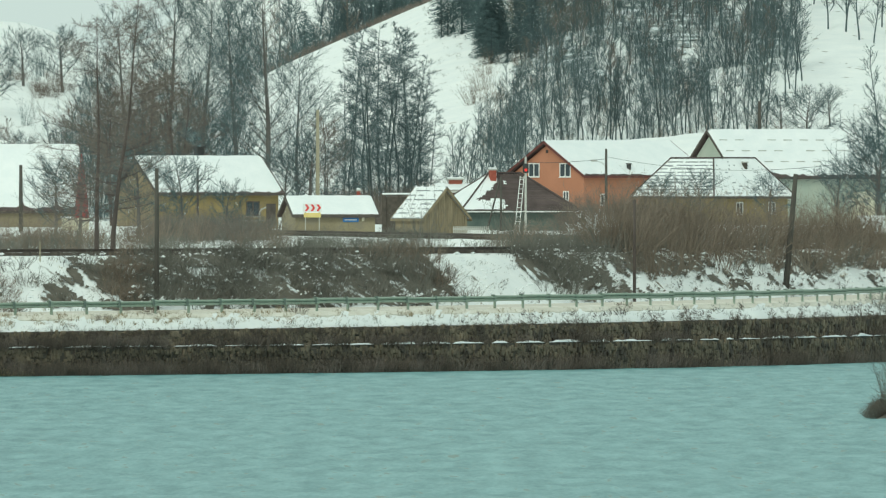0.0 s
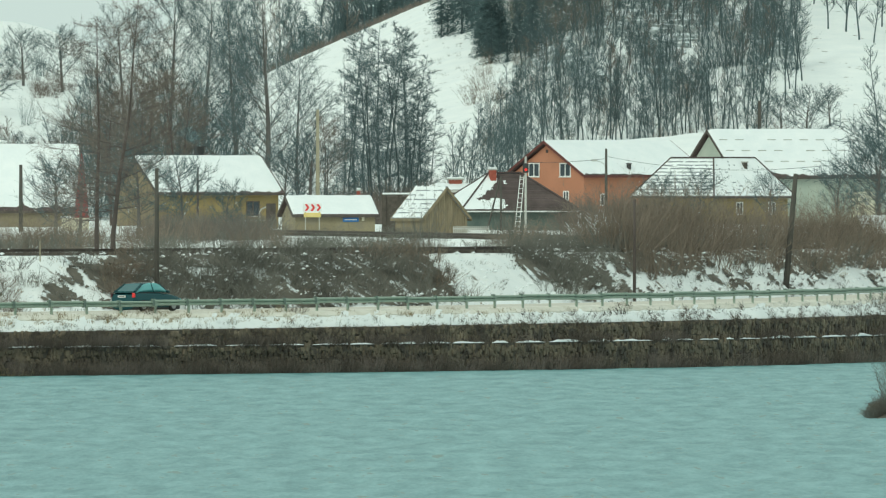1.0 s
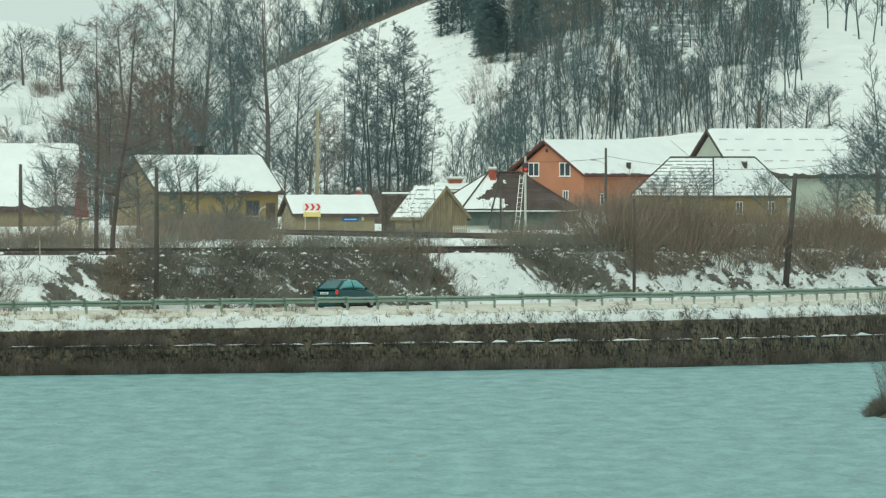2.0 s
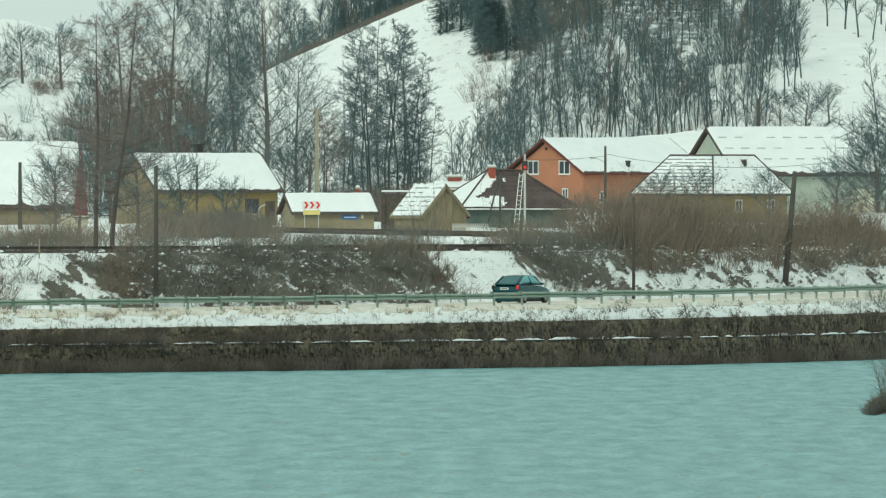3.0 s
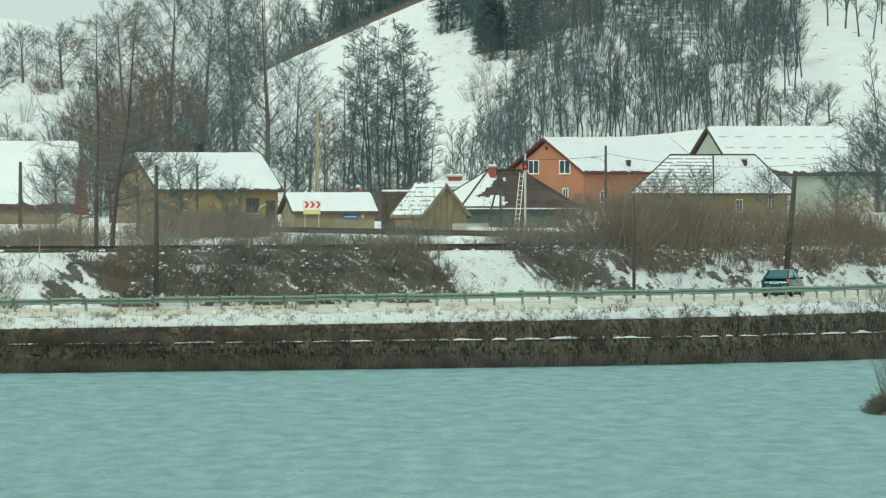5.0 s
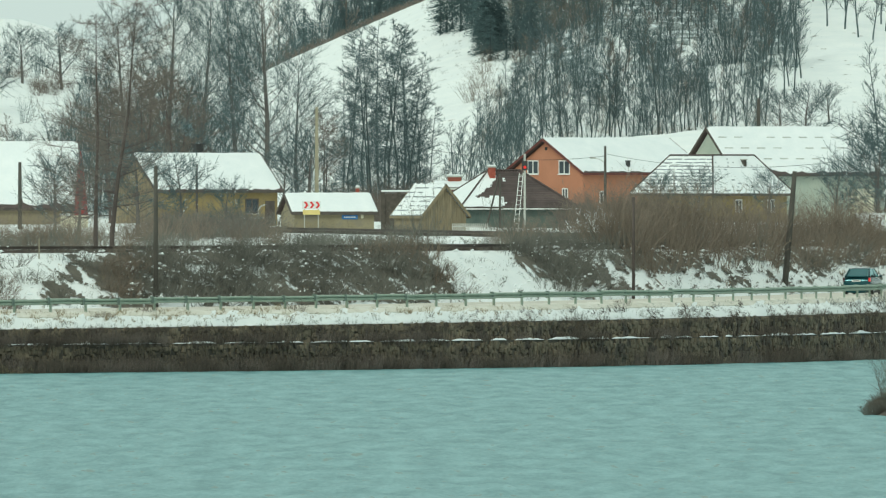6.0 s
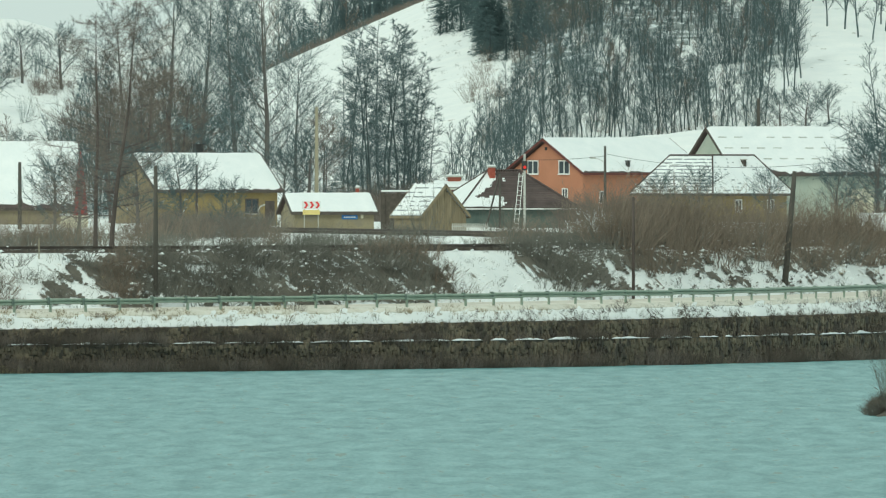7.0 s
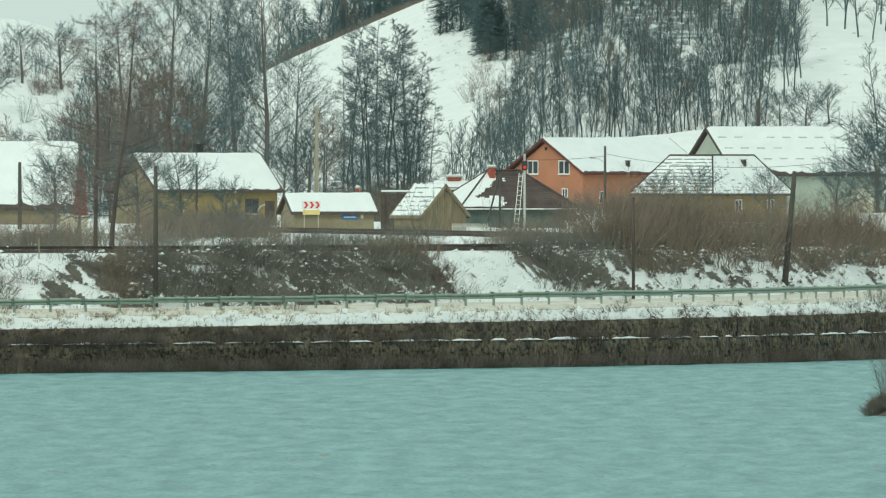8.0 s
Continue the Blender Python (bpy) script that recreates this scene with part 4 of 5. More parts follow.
def make_forest_floor():
    """Grey-green ground under the hillside wood, in ragged patches."""
    s = Shape()
    for x0, x1, y0, y1 in ((6.0, 37.0, 2236, 2400), (-36.0, -24.0, 2120, 2300)):
        nx, ny = int((x1 - x0) / 0.4), int((y1 - y0) / 3.0)
        for i in range(nx):
            for j in range(ny):
                xa, ya = x0 + 0.4 * i, y0 + 3.0 * j
                rim = min(xa - x0 - 0.03 * (ya - y0), x1 - xa, 0.06 * (ya - y0), 3.0) * 0.25 - 0.5
                if noise.noise((xa * 0.25, ya * 0.03, 5.0)) + 0.6 * noise.noise((xa * 1.3, ya * 0.12, 8.0)) + rim < -0.1:
                    continue
                s.add([(u, v, ground(u, v) + 0.12) for u, v in ((xa, ya), (xa + 0.4, ya), (xa + 0.4, ya + 3.0), (xa, ya + 3.0))], [(0, 1, 2, 3)])
    alone("forest_floor", s, FOREST_FLOOR, "ragged grey-green ground patches under the bare wood", "litter", kind="stuff")


make_forest_floor()


def make_snow_clumps():
    """Lumps of snow caught in the brambles."""
    rng = random.Random(31)
    s = Shape()
    for i in range(1900):
        x = rng.uniform(-24, 26)
        p = rng.uniform(9.0, 14.5)
        if noise.noise((x * 0.35, p * 0.4, 4.0)) < 0.0:
            continue
        v = at_bank(x, p)
        z = ground(v.x, v.y) + abs(rng.gauss(0, 0.55)) * (0.4 if p > 12 else 1.0)
        r = 0.025 + 0.10 * rng.random() ** 2.5
        pts = [v + Vector((r * rng.uniform(1, 2), 0, z)), v + Vector((-r * rng.uniform(1, 2), 0, z)), v + Vector((0, r, z)), v + Vector((0, -r, z)), v + Vector((r * 0.3, 0, z + r * 0.8)), v + Vector((0, 0, z - r * 0.6))]
        s.add(pts, [(0, 2, 4), (2, 1, 4), (1, 3, 4), (3, 0, 4), (2, 0, 5), (1, 2, 5), (3, 1, 5), (0, 3, 5)])
    for i in range(650):
        x = rng.uniform(-18, 27)
        p = rng.uniform(8.5, 10.2)
        if noise.noise((x * 0.7, p * 0.4, 14.0)) < 0.05:
            continue
        v = at_bank(x, p)
        z = ground(v.x, v.y) + rng.uniform(0, 0.7)
        r = 0.03 + 0.09 * rng.random() ** 2
        pts = [v + Vector((r * rng.uniform(0.8, 1.6), 0, z)), v + Vector((-r * rng.uniform(0.8, 1.6), 0, z - r * 0.5)), v + Vector((0, r, z)), v + Vector((0, -r, z)), v + Vector((r * 0.4, 0, z + r * 1.2)), v + Vector((0, 0, z - r))]
        s.add(pts, [(0, 2, 4), (2, 1, 4), (1, 3, 4), (3, 0, 4), (2, 0, 5), (1, 2, 5), (3, 1, 5), (0, 3, 5)])
    alone("snow_clumps", s, ROOF_SNOW, "small lumps of snow caught in the brambles", "snow", kind="stuff")


make_snow_clumps()


# ---- houses ----
def window(parent, m, w, h, label="white-framed window", paint=WHITE):
    """A casement set into a wall, its face towards -y of m."""
    f = Shape()
    t = 0.09
    f.box(-w / 2, w / 2, -0.06, 0.04, h / 2 - t, h / 2, m).box(-w / 2, w / 2, -0.06, 0.04, -h / 2, -h / 2 + t, m)
    f.box(-w / 2, -w / 2 + t, -0.06, 0.04, -h / 2 + t, h / 2 - t, m).box(w / 2 - t, w / 2, -0.06, 0.04, -h / 2 + t, h / 2 - t, m)
    f.box(-0.05, 0.05, -0.06, 0.04, -h / 2 + t, h / 2 - t, m)
    win = part("window", f, paint, parent, label)
    for a, b in ((-w / 2 + t, -0.05), (0.05, w / 2 - t)):
        part("pane", Shape().box(a, b, -0.02, 0.0, -h / 2 + t, h / 2 - t, m), GLASS, win)
    part("sill", Shape().box(-w / 2 - 0.06, w / 2 + 0.06, -0.14, -0.062, -h / 2 - 0.05, -h / 2 - 0.002, m, 0.01), WHITE, win)


def gable_walls(s, L, W, eave, ridge, t=0.3):
    """Four walls with two gables; the ridge runs along x."""
    for sy in (-1, 1):
        y0, y1 = sorted((sy * W / 2, sy * (W / 2 - t)))
        s.box(-L / 2, L / 2, y0, y1, -0.5, eave)
    for sx in (-1, 1):
        x0, x1 = sorted((sx * L / 2, sx * (L / 2 - t)))
        w = W / 2 - t
        top = ridge - (ridge - eave) * 0.06
        pts = [(x0, -w, -0.5), (x0, w, -0.5), (x0, w, eave), (x0, 0, top), (x0, -w, eave)]
        pts += [(x1, y, z) for _, y, z in pts]
        s.add(pts, [(0, 1, 2, 3, 4)[::-1], (5, 6, 7, 8, 9)] + [(i, (i + 1) % 5, (i + 1) % 5 + 5, i + 5) for i in range(5)])
    return s


def house(name, label, x, y, turn, L, W, eave, ridge, wall, roof=TILE_RED, snow=True, trim=FASCIA, over=0.45, base=None, chimneys=(), rows=False):
    """A gabled house; turn is that of the ridge."""
    z = ground(x, y) if base is None else base
    h = thing(name, pose(x, y, z, 0, 0, turn), label, "house")
    part("wall", gable_walls(Shape(), L, W, eave, ridge), wall, h)
    k = (ridge - eave) / (W / 2)
    for sy in (-1, 1):
        yo, zo = sy * (W / 2 + over), eave - over * k
        lo = L / 2 + over
        lift = 0.16
        part("roof", Shape().slab([(-lo, yo, zo + lift), (lo, yo, zo + lift), (lo, 0, ridge + lift), (-lo, 0, ridge + lift)], 0.14), roof, h)
        if snow:
            part("snow_cover", roof_snow(lo - 0.05, yo * 0.985, zo + lift + 0.012, ridge + lift + 0.012, sy, rows), ROOF_SNOW, h, "smooth layer of snow on the roof", smooth=not rows)
        part("fascia", Shape().box(-lo, lo, *sorted((yo, yo + sy * 0.05)), zo - 0.06, zo + 0.14), trim, h)
        for sx in (-1, 1):
            s = Shape()
            xo, x1 = sx * (lo + 0.04), sx * (lo - 0.04)
            s.slab([(xo, yo, zo + 0.175), (x1, yo, zo + 0.175), (x1, 0, ridge + 0.175), (xo, 0, ridge + 0.175)], 0.2)
            part("bargeboard", s, trim, h)
    cap = Shape().tube([(-L / 2 - over, 0, ridge + 0.10), (L / 2 + over, 0, ridge + 0.10)], [0.1, 0.1], 8)
    part("ridge_cap", cap, roof, h)
    for cx, cy, w, top, m in chimneys:
        chimney(h, cx, cy, ridge - abs(cy) * k - 0.4, top, w, m, snow=m is not BLACK)
    return h


def roof_snow(lo, yo, zo, zr, sy, rows):
    """Soft uneven snow over one slope; with rows it breaks into strips that let the courses show."""
    s = Shape()
    nx, ny = 36, (28 if rows else 14)
    depth = 0.10
    grid = {}
    for i in range(nx + 1):
        for j in range(ny + 1):
            u, v = i / nx, j / ny
            wav = 0.5 + 0.5 * noise.noise((u * 9 + zr, v * 5, lo))
            d = depth * (0.6 + 0.7 * wav)
            if j == 0 or i in (0, nx):
                d *= 0.25
            grid[i, j] = len(s.v)
            s.v.append((-lo + 2 * lo * u, yo * (1 - v) + 0.10 * sy * noise.noise((u * 30, lo, 1)) * (1 - v), zo + (zr - zo) * v + d))
    for i in range(nx):
        for j in range(ny):
            if rows and j % 4 == 3 and noise.noise((i * 0.25, j * 2.1, zr)) > -0.12:
                continue
            q = (grid[i, j], grid[i + 1, j], grid[i + 1, j + 1], grid[i, j + 1])
            s.f.append(q if sy < 0 else q[::-1])
    return s


def chimney(h, cx, cy, z0, z1, w, m, snow=True):
    s = Shape().box(cx - w / 2, cx + w / 2, cy - w / 2, cy + w / 2, z0, z1, chamfer=0.01)
    c = part("chimney", s, m, h, "chimney stack")
    part("cap", Shape().box(cx - w * 0.68, cx + w * 0.68, cy - w * 0.68, cy + w * 0.68, z1 + 0.002, z1 + 0.1, chamfer=0.02), BLACK if m is BLACK else CONCRETE, c)
    if snow:
        part("snow_cover", Shape().box(cx - w * 0.6, cx + w * 0.6, cy - w * 0.6, cy + w * 0.6, z1 + 0.102, z1 + 0.24, chamfer=0.06), ROOF_SNOW, c)


def hip_house(name, label, x, y, turn, L, W, eave, ridge, wall, roof, base=None, over=0.5, snow=(), thin=False, cut=0.0, caps=None):
    """A house with a hipped roof; snow names the slopes that carry it."""
    z = ground(x, y) if base is None else base
    h = thing(name, pose(x, y, z, 0, 0, turn), label, "house")
    t = 0.3
    s = Shape()
    s.box(-L / 2, L / 2, -W / 2, -W / 2 + t, -0.5, eave).box(-L / 2, L / 2, W / 2 - t, W / 2, -0.5, eave)
    s.box(-L / 2, -L / 2 + t, -W / 2 + t, W / 2 - t, -0.5, eave).box(L / 2 - t, L / 2, -W / 2 + t, W / 2 - t, -0.5, eave)
    part("wall", s, wall, h)
    a, b, r = L / 2 + over, W / 2 + over, max((L - W) / 2, 0.3)
    e = eave + 0.05
    E0, E1, E2, E3 = Vector((-a, -b, e)), Vector((a, -b, e)), Vector((a, b, e)), Vector((-a, b, e))
    R0, R1 = Vector((-r, 0, ridge)), Vector((r, 0, ridge))
    T = [Vector((sx * cut, sy * cut, ridge)) for sx, sy in ((-1, -1), (1, -1), (1, 1), (-1, 1))]
    hips = ((E0, R0), (E1, R1), (E2, R1), (E3, R0), (R0, R1))
    slopes = {"south": (E0, E1, R1, R0), "east": (E1, E2, R1, R1), "north": (E2, E3, R0, R1), "west": (E3, E0, R0, R0)}
    if cut:
        slopes = {"south": (E0, E1, T[1], T[0]), "east": (E1, E2, T[2], T[1]), "north": (E2, E3, T[3], T[2]), "west": (E3, E0, T[0], T[3])}
        hips = ((E0, T[0]), (E1, T[1]), (E2, T[2]), (E3, T[3]), (T[0], T[1]), (T[1], T[2]), (T[2], T[3]), (T[3], T[0]))
        part("flat_top", Shape().box(-cut, cut, -cut, cut, ridge - 0.1, ridge + 0.05), ROOF_SNOW, h, "snowed-over flat top of the roof")
    for side, c in slopes.items():
        courses = 16
        for i in range(courses):
            u, v = i / courses, (i + 1) / courses
            lo0, lo1 = c[0].lerp(c[3], u), c[1].lerp(c[2], u)
            hi0, hi1 = c[0].lerp(c[3], v), c[1].lerp(c[2], v)
            up = Vector((0, 0, 0.05))
            part("tile_course", Shape().add([lo0 + up, lo1 + up, hi1 + up * 0.3, hi0 + up * 0.3, lo0, lo1], [(0, 1, 2, 3), (4, 5, 1, 0)]), roof, h)
        if side in snow:
            sn = Shape()
            level, fade = snow[side] if isinstance(snow[side], tuple) else (snow[side], 0.0)
            n, m = 40, 33
            grid = {}
            for i in range(n + 1):
                for j in range(m + 1):
                    p = c[0].lerp(c[3], j / m).lerp(c[1].lerp(c[2], j / m), i / n)
                    w = noise.noise((p.x * 0.8, p.y * 0.8, p.z * 1.4 + L))
                    grid[i, j] = len(sn.v)
                    sn.v.append(tuple(p + Vector((0, 0, 0.075 + 0.05 * abs(w)))))
            for i in range(n):
                for j in range(m):
                    g = noise.noise((i * 0.12 + 3, j * 0.1, L)) + 0.25 * noise.noise((i * 0.5, j * 0.5, W))
                    if level > g + fade * i / n:
                        if thin and j % 3 == 2 and noise.noise((i * 0.4, j * 1.7, 2.2)) > (0.34 if side == "south" else -0.35):
                            continue
                        sn.f.append((grid[i, j], grid[i + 1, j], grid[i + 1, j + 1], grid[i, j + 1]))
            part("snow_cover", sn, ROOF_SNOW, h, "patchy snow on the roof slope")
    for p, q in hips:
        up = Vector((0, 0, 0.1))
        part("ridge_cap", Shape().tube([p + up, q + up], [0.075, 0.075], 6), caps or roof, h)
    part("fascia", Shape().box(-a, a, -b - 0.04, -b, e - 0.16, e + 0.03).box(-a, a, b, b + 0.04, e - 0.16, e + 0.03).box(-a - 0.04, -a, -b, b, e - 0.16, e + 0.03).box(a, a + 0.04, -b, b, e - 0.16, e + 0.03), FASCIA, h)
    return h


def boards(parent, m, w, h0, h1, mid=None, step=0.22):
    """Upright boards on a gable or wall face, each its own piece."""
    n = int(w / step)
    for i in range(n):
        x = -w / 2 + (i + 0.5) * w / n
        top = h0 if mid is None else h0 + (mid - h0) * (1 - abs(x) / (w / 2))
        part("board", Shape().box(x - w / n * 0.46, x + w / n * 0.46, -0.035, -0.002 + 0.006 * (i % 2) - 0.006, h1, top, m), BOARD, parent)


def make_village():
    z0 = 6.25
    # ochre house with a long snowy roof
    h = house("ochre_house", "ochre plastered house with a snowy gabled roof", -21.3, 1868, 28, 11.6, 8.0, 3.1, 5.95, YELLOW, TILE_DARK, True, FASCIA, 0.4, z0, [(0.6, 0.9, 0.65, 6.9, BLACK)])
    for x, w, hh in ((3.3, 1.3, 1.3),):
        window(h, Matrix.Translation((x, -4.0, 1.6)), w, hh, "dark timber window", FASCIA)
    part("door", Shape().box(4.6, 5.5, -4.07, -3.99, 0.0, 2.05, chamfer=0.02), FASCIA, h, "dark timber door")
    boards(h, Matrix.Translation((-5.8, 0, 0)) @ pose(0, 0, 0, 0, 0, -90), 7.9, 3.05, -0.4, 5.75, 0.4)
    # long house at the far left with a big snowy roof
    h = house("farmhouse", "old farmhouse with a big snow-laden roof", -43.0, 1905, 6, 21, 11, 1.6, 7.0, OLIVE, TILE_DARK, True, FASCIA, 0.4, z0)
    # shed with a road sign before it
    h = house("low_shed", "low buff shed with a snowy roof", -8.9, 1665, 14, 6.3, 4.4, 1.50, 2.72, OLIVE, TILE_DARK, True, FASCIA, 0.3, 6.2)
    chimney(h, 2.7, 1.3, 1.5, 3.3, 0.24, BRICK)
    sign = part("name_board", Shape().box(0.6, 1.85, -2.27, -2.21, 0.93, 1.26, chamfer=0.01), SIGN_BLUE, h, "blue board with a white bar of lettering")
    part("lettering", Shape().box(0.75, 1.7, -2.275, -2.272, 1.06, 1.13), SIGN_WHITE, sign)
    part("meter_box", Shape().box(2.1, 2.3, -2.29, -2.21, 1.0, 1.3, chamfer=0.02), CREAM, h)
    # small barn with a board gable
    h = house("board_barn", "small board barn with a snowy tiled roof", -1.0, 1702, 125, 3.9, 4.2, 1.3, 3.5, BOARD, TILE_GREY, True, BOARD, 0.25, 6.15, rows=True)
    boards(h, Matrix.Translation((-1.95, 0, 0)) @ pose(0, 0, 0, 0, 0, -90), 4.1, 1.35, -0.1, 3.4)
    # dark hipped house
    h = hip_house("dark_roof_house", "low green board house, dark hipped roof half under snow", 5.03, 1780, 20, 9.4, 6.6, 1.6, 4.65, GREEN_BOARD, TILE_DARK, 6.2, 0.45, {"south": (0.42, 2.0), "west": 1.0, "north": 0.4})
    chimney(h, -1.3, -0.6, 3.6, 4.95, 0.5, BRICK)
    part("gutter", Shape().box(-5.1, 5.1, -3.86, -3.80, 1.50, 1.60), WHITE, h, "snowy pale gutter")
    # salmon house
    h = house("salmon_house", "two-storey salmon plastered house with a snowy roof", 15.3, 2022, 45, 16.0, 9.7, 4.6, 7.5, ORANGE, TILE_DARK, True, FASCIA_RED, 0.5, 6.3)
    face = Matrix.Translation((-8.0, 0, 0)) @ pose(0, 0, 0, 0, 0, -90)
    for x in (-1.7, 2.4):
        window(h, face @ Matrix.Translation((x, 0, 4.95)), 1.45, 1.3)
    window(h, face @ Matrix.Translation((2.5, 0, 2.55)), 0.75, 0.9)
    window(h, face @ Matrix.Translation((-1.7, 0, 2.3)), 1.1, 1.0)
    part("vent", Shape().box(-8.04, -8.0, -0.15, 0.15, 6.55, 6.85), BLACK, h)
    window(h, Matrix.Translation((-5.4, -4.85, 2.2)), 0.9, 1.1)
    chimney(h, -1.6, -4.4, 4.4, 5.5, 0.3, BLACK, snow=False)
    # hipped house behind the thicket, one corner towards the river
    h = hip_house("hipped_house", "ochre house with a broad hipped tiled roof thinly covered in snow", 24.45, 1962, 45, 9.6, 9.6, 2.75, 6.25, YELLOW, TILE_GREY, 6.0, 0.5, {"south": 1.0, "west": 1.0, "east": 1.0, "north": 1.0}, True, 2.7, TILE_DARK)
    window(h, Matrix.Translation((2.7, -4.8, 1.75)), 0.9, 1.15)
    window(h, Matrix.Translation((-1.5, -4.8, 1.75)), 0.9, 1.15)
    chimney(h, 0.74, -3.3, 5.0, 5.9, 0.35, SLEEPER, snow=False)
    # big barn on the rise
    barn = h = house("long_barn", "long pale green barn with a snowy roof", 32.4, 2055, 31, 16.6, 9.6, 4.2, 8.3, GREENISH, TILE_DARK, True, FASCIA, 0.4, 6.6)
    part("door", Shape().box(4.5, 7.0, -5.06, -4.99, 0.0, 2.6, chamfer=0.02), CREAM, h, "pale boarded barn door")
    for r in range(3):
        for i in range(9):
            if (i * 5 + r * 3) % 7 == 2:
                continue
            xx, v = -7.6 + 1.8 * i, 0.25 + 0.25 * r
            part("snow_guard", Shape().box(xx - 0.45, xx + 0.45, -4.8 * (1 - v) - 0.05, -4.8 * (1 - v), 4.2 + 4.1 * v + 0.22, 4.2 + 4.1 * v + 0.30), CONCRETE, barn)
    # small flat-roofed store
    h = house("brick_store", "small brick store with a low snowy roof", 1.4, 1850, 4, 4.0, 3.0, 3.2, 3.6, FASCIA_RED, TILE_DARK, True, CONCRETE, 0.3, 6.2, [(-0.4, 0.3, 1.1, 4.15, TILE_RED)])
    h = house("snowy_hut", "low dark hut under snow", 27.3, 1330, 20, 3.6, 2.8, 1.0, 1.85, GREEN_BOARD, TILE_DARK, True, FASCIA, 0.3, 6.1)
    # brown garden wall with piers and snow on its coping
    g = thing("garden_wall", pose(-3.7, 1765, 6.2), "brown timber garden wall with snow on its coping", "wall")
    part("panel", Shape().box(-1.15, 1.15, -0.1, 0.1, -0.3, 2.8, chamfer=0.02), SLEEPER, g)
    for x in (-1.2, 0.1, 1.2):
        part("pier", Shape().box(x - 0.17, x + 0.17, -0.2, 0.2, -0.3, 2.95, chamfer=0.02), SLEEPER, g)
    part("coping_snow", Shape().box(-1.35, 1.4, -0.22, 0.22, 2.955, 3.1, chamfer=0.05), ROOF_SNOW, g)
    # wayside shrine with a tall red spire
    sh = thing("wayside_shrine", pose(-29.35, 1750, 6.2), "pale wayside shrine with a tall dark red spire", "shrine")
    part("body", Shape().box(-1.6, 0.6, -0.7, 0.7, -0.3, 1.05, chamfer=0.04), CREAM, sh)
    part("snow_cover", Shape().box(-1.7, -0.6, -0.75, 0.75, 1.055, 1.2, chamfer=0.05), ROOF_SNOW, sh)
    part("spire", Shape().tube([(0, 0, 1.06), (0, 0, 1.25), (0, 0, 3.4), (0, 0, 5.6), (0, 0, 6.3)], [0.7, 0.62, 0.42, 0.16, 0.03], 8), RED_METAL, sh, "dark red sheet metal spire")


make_village()


def make_knoll():
    """Snowed-up terrace of the meadow behind the salmon house."""
    s = Shape()
    nx, ny = 40, 30
    for i in range(nx + 1):
        for j in range(ny + 1):
            x, y = 14 + 18 * i / nx, 2070 + 150 * j / ny
            lift = ease((x - 14.5) / 4.0) * ease((y - 2071) / 45) * (1 - ease((y - 2180) / 38)) * (1 - ease((x - 28) / 4))
            top = 14.3 + 0.085 * (x - 17) + 0.25 * noise.noise((x * 0.3, y * 0.03, 1.0))
            g = ground(x, y)
            s.v.append((x, y, g - 0.15 + max(top - g, 0.0) * lift))
    for i in range(nx):
        for j in range(ny):
            k = i * (ny + 1) + j
            s.f.append((k, k + ny + 1, k + ny + 2, k + 1))
    alone("ground_terrace", s, GROUND, "snow-covered terrace of the meadow behind the houses", "ground", kind="structure", smooth=True)


make_knoll()


# ---- poles, signs, signal ----
def pole(name, label, x, y, height, r, m, lean=0.0, turn=0.0, arms=0, base=None):
    z = ground(x, y) if base is None else base
    t = thing(name, pose(x, y, z, 0, lean, turn), label, "pole")
    part("shaft", Shape().tube([(0, 0, -0.4), (0, 0, height * 0.5), (0, 0, height)], [r * 1.15, r, r * 0.8], 10), m, t, smooth=True)
    for i in range(arms):
        part("crossarm", Shape().box(-0.7, 0.7, -r - 0.08, -r, height - 0.5 - 0.5 * i, height - 0.4 - 0.5 * i, chamfer=0.01), m, t)
    return t


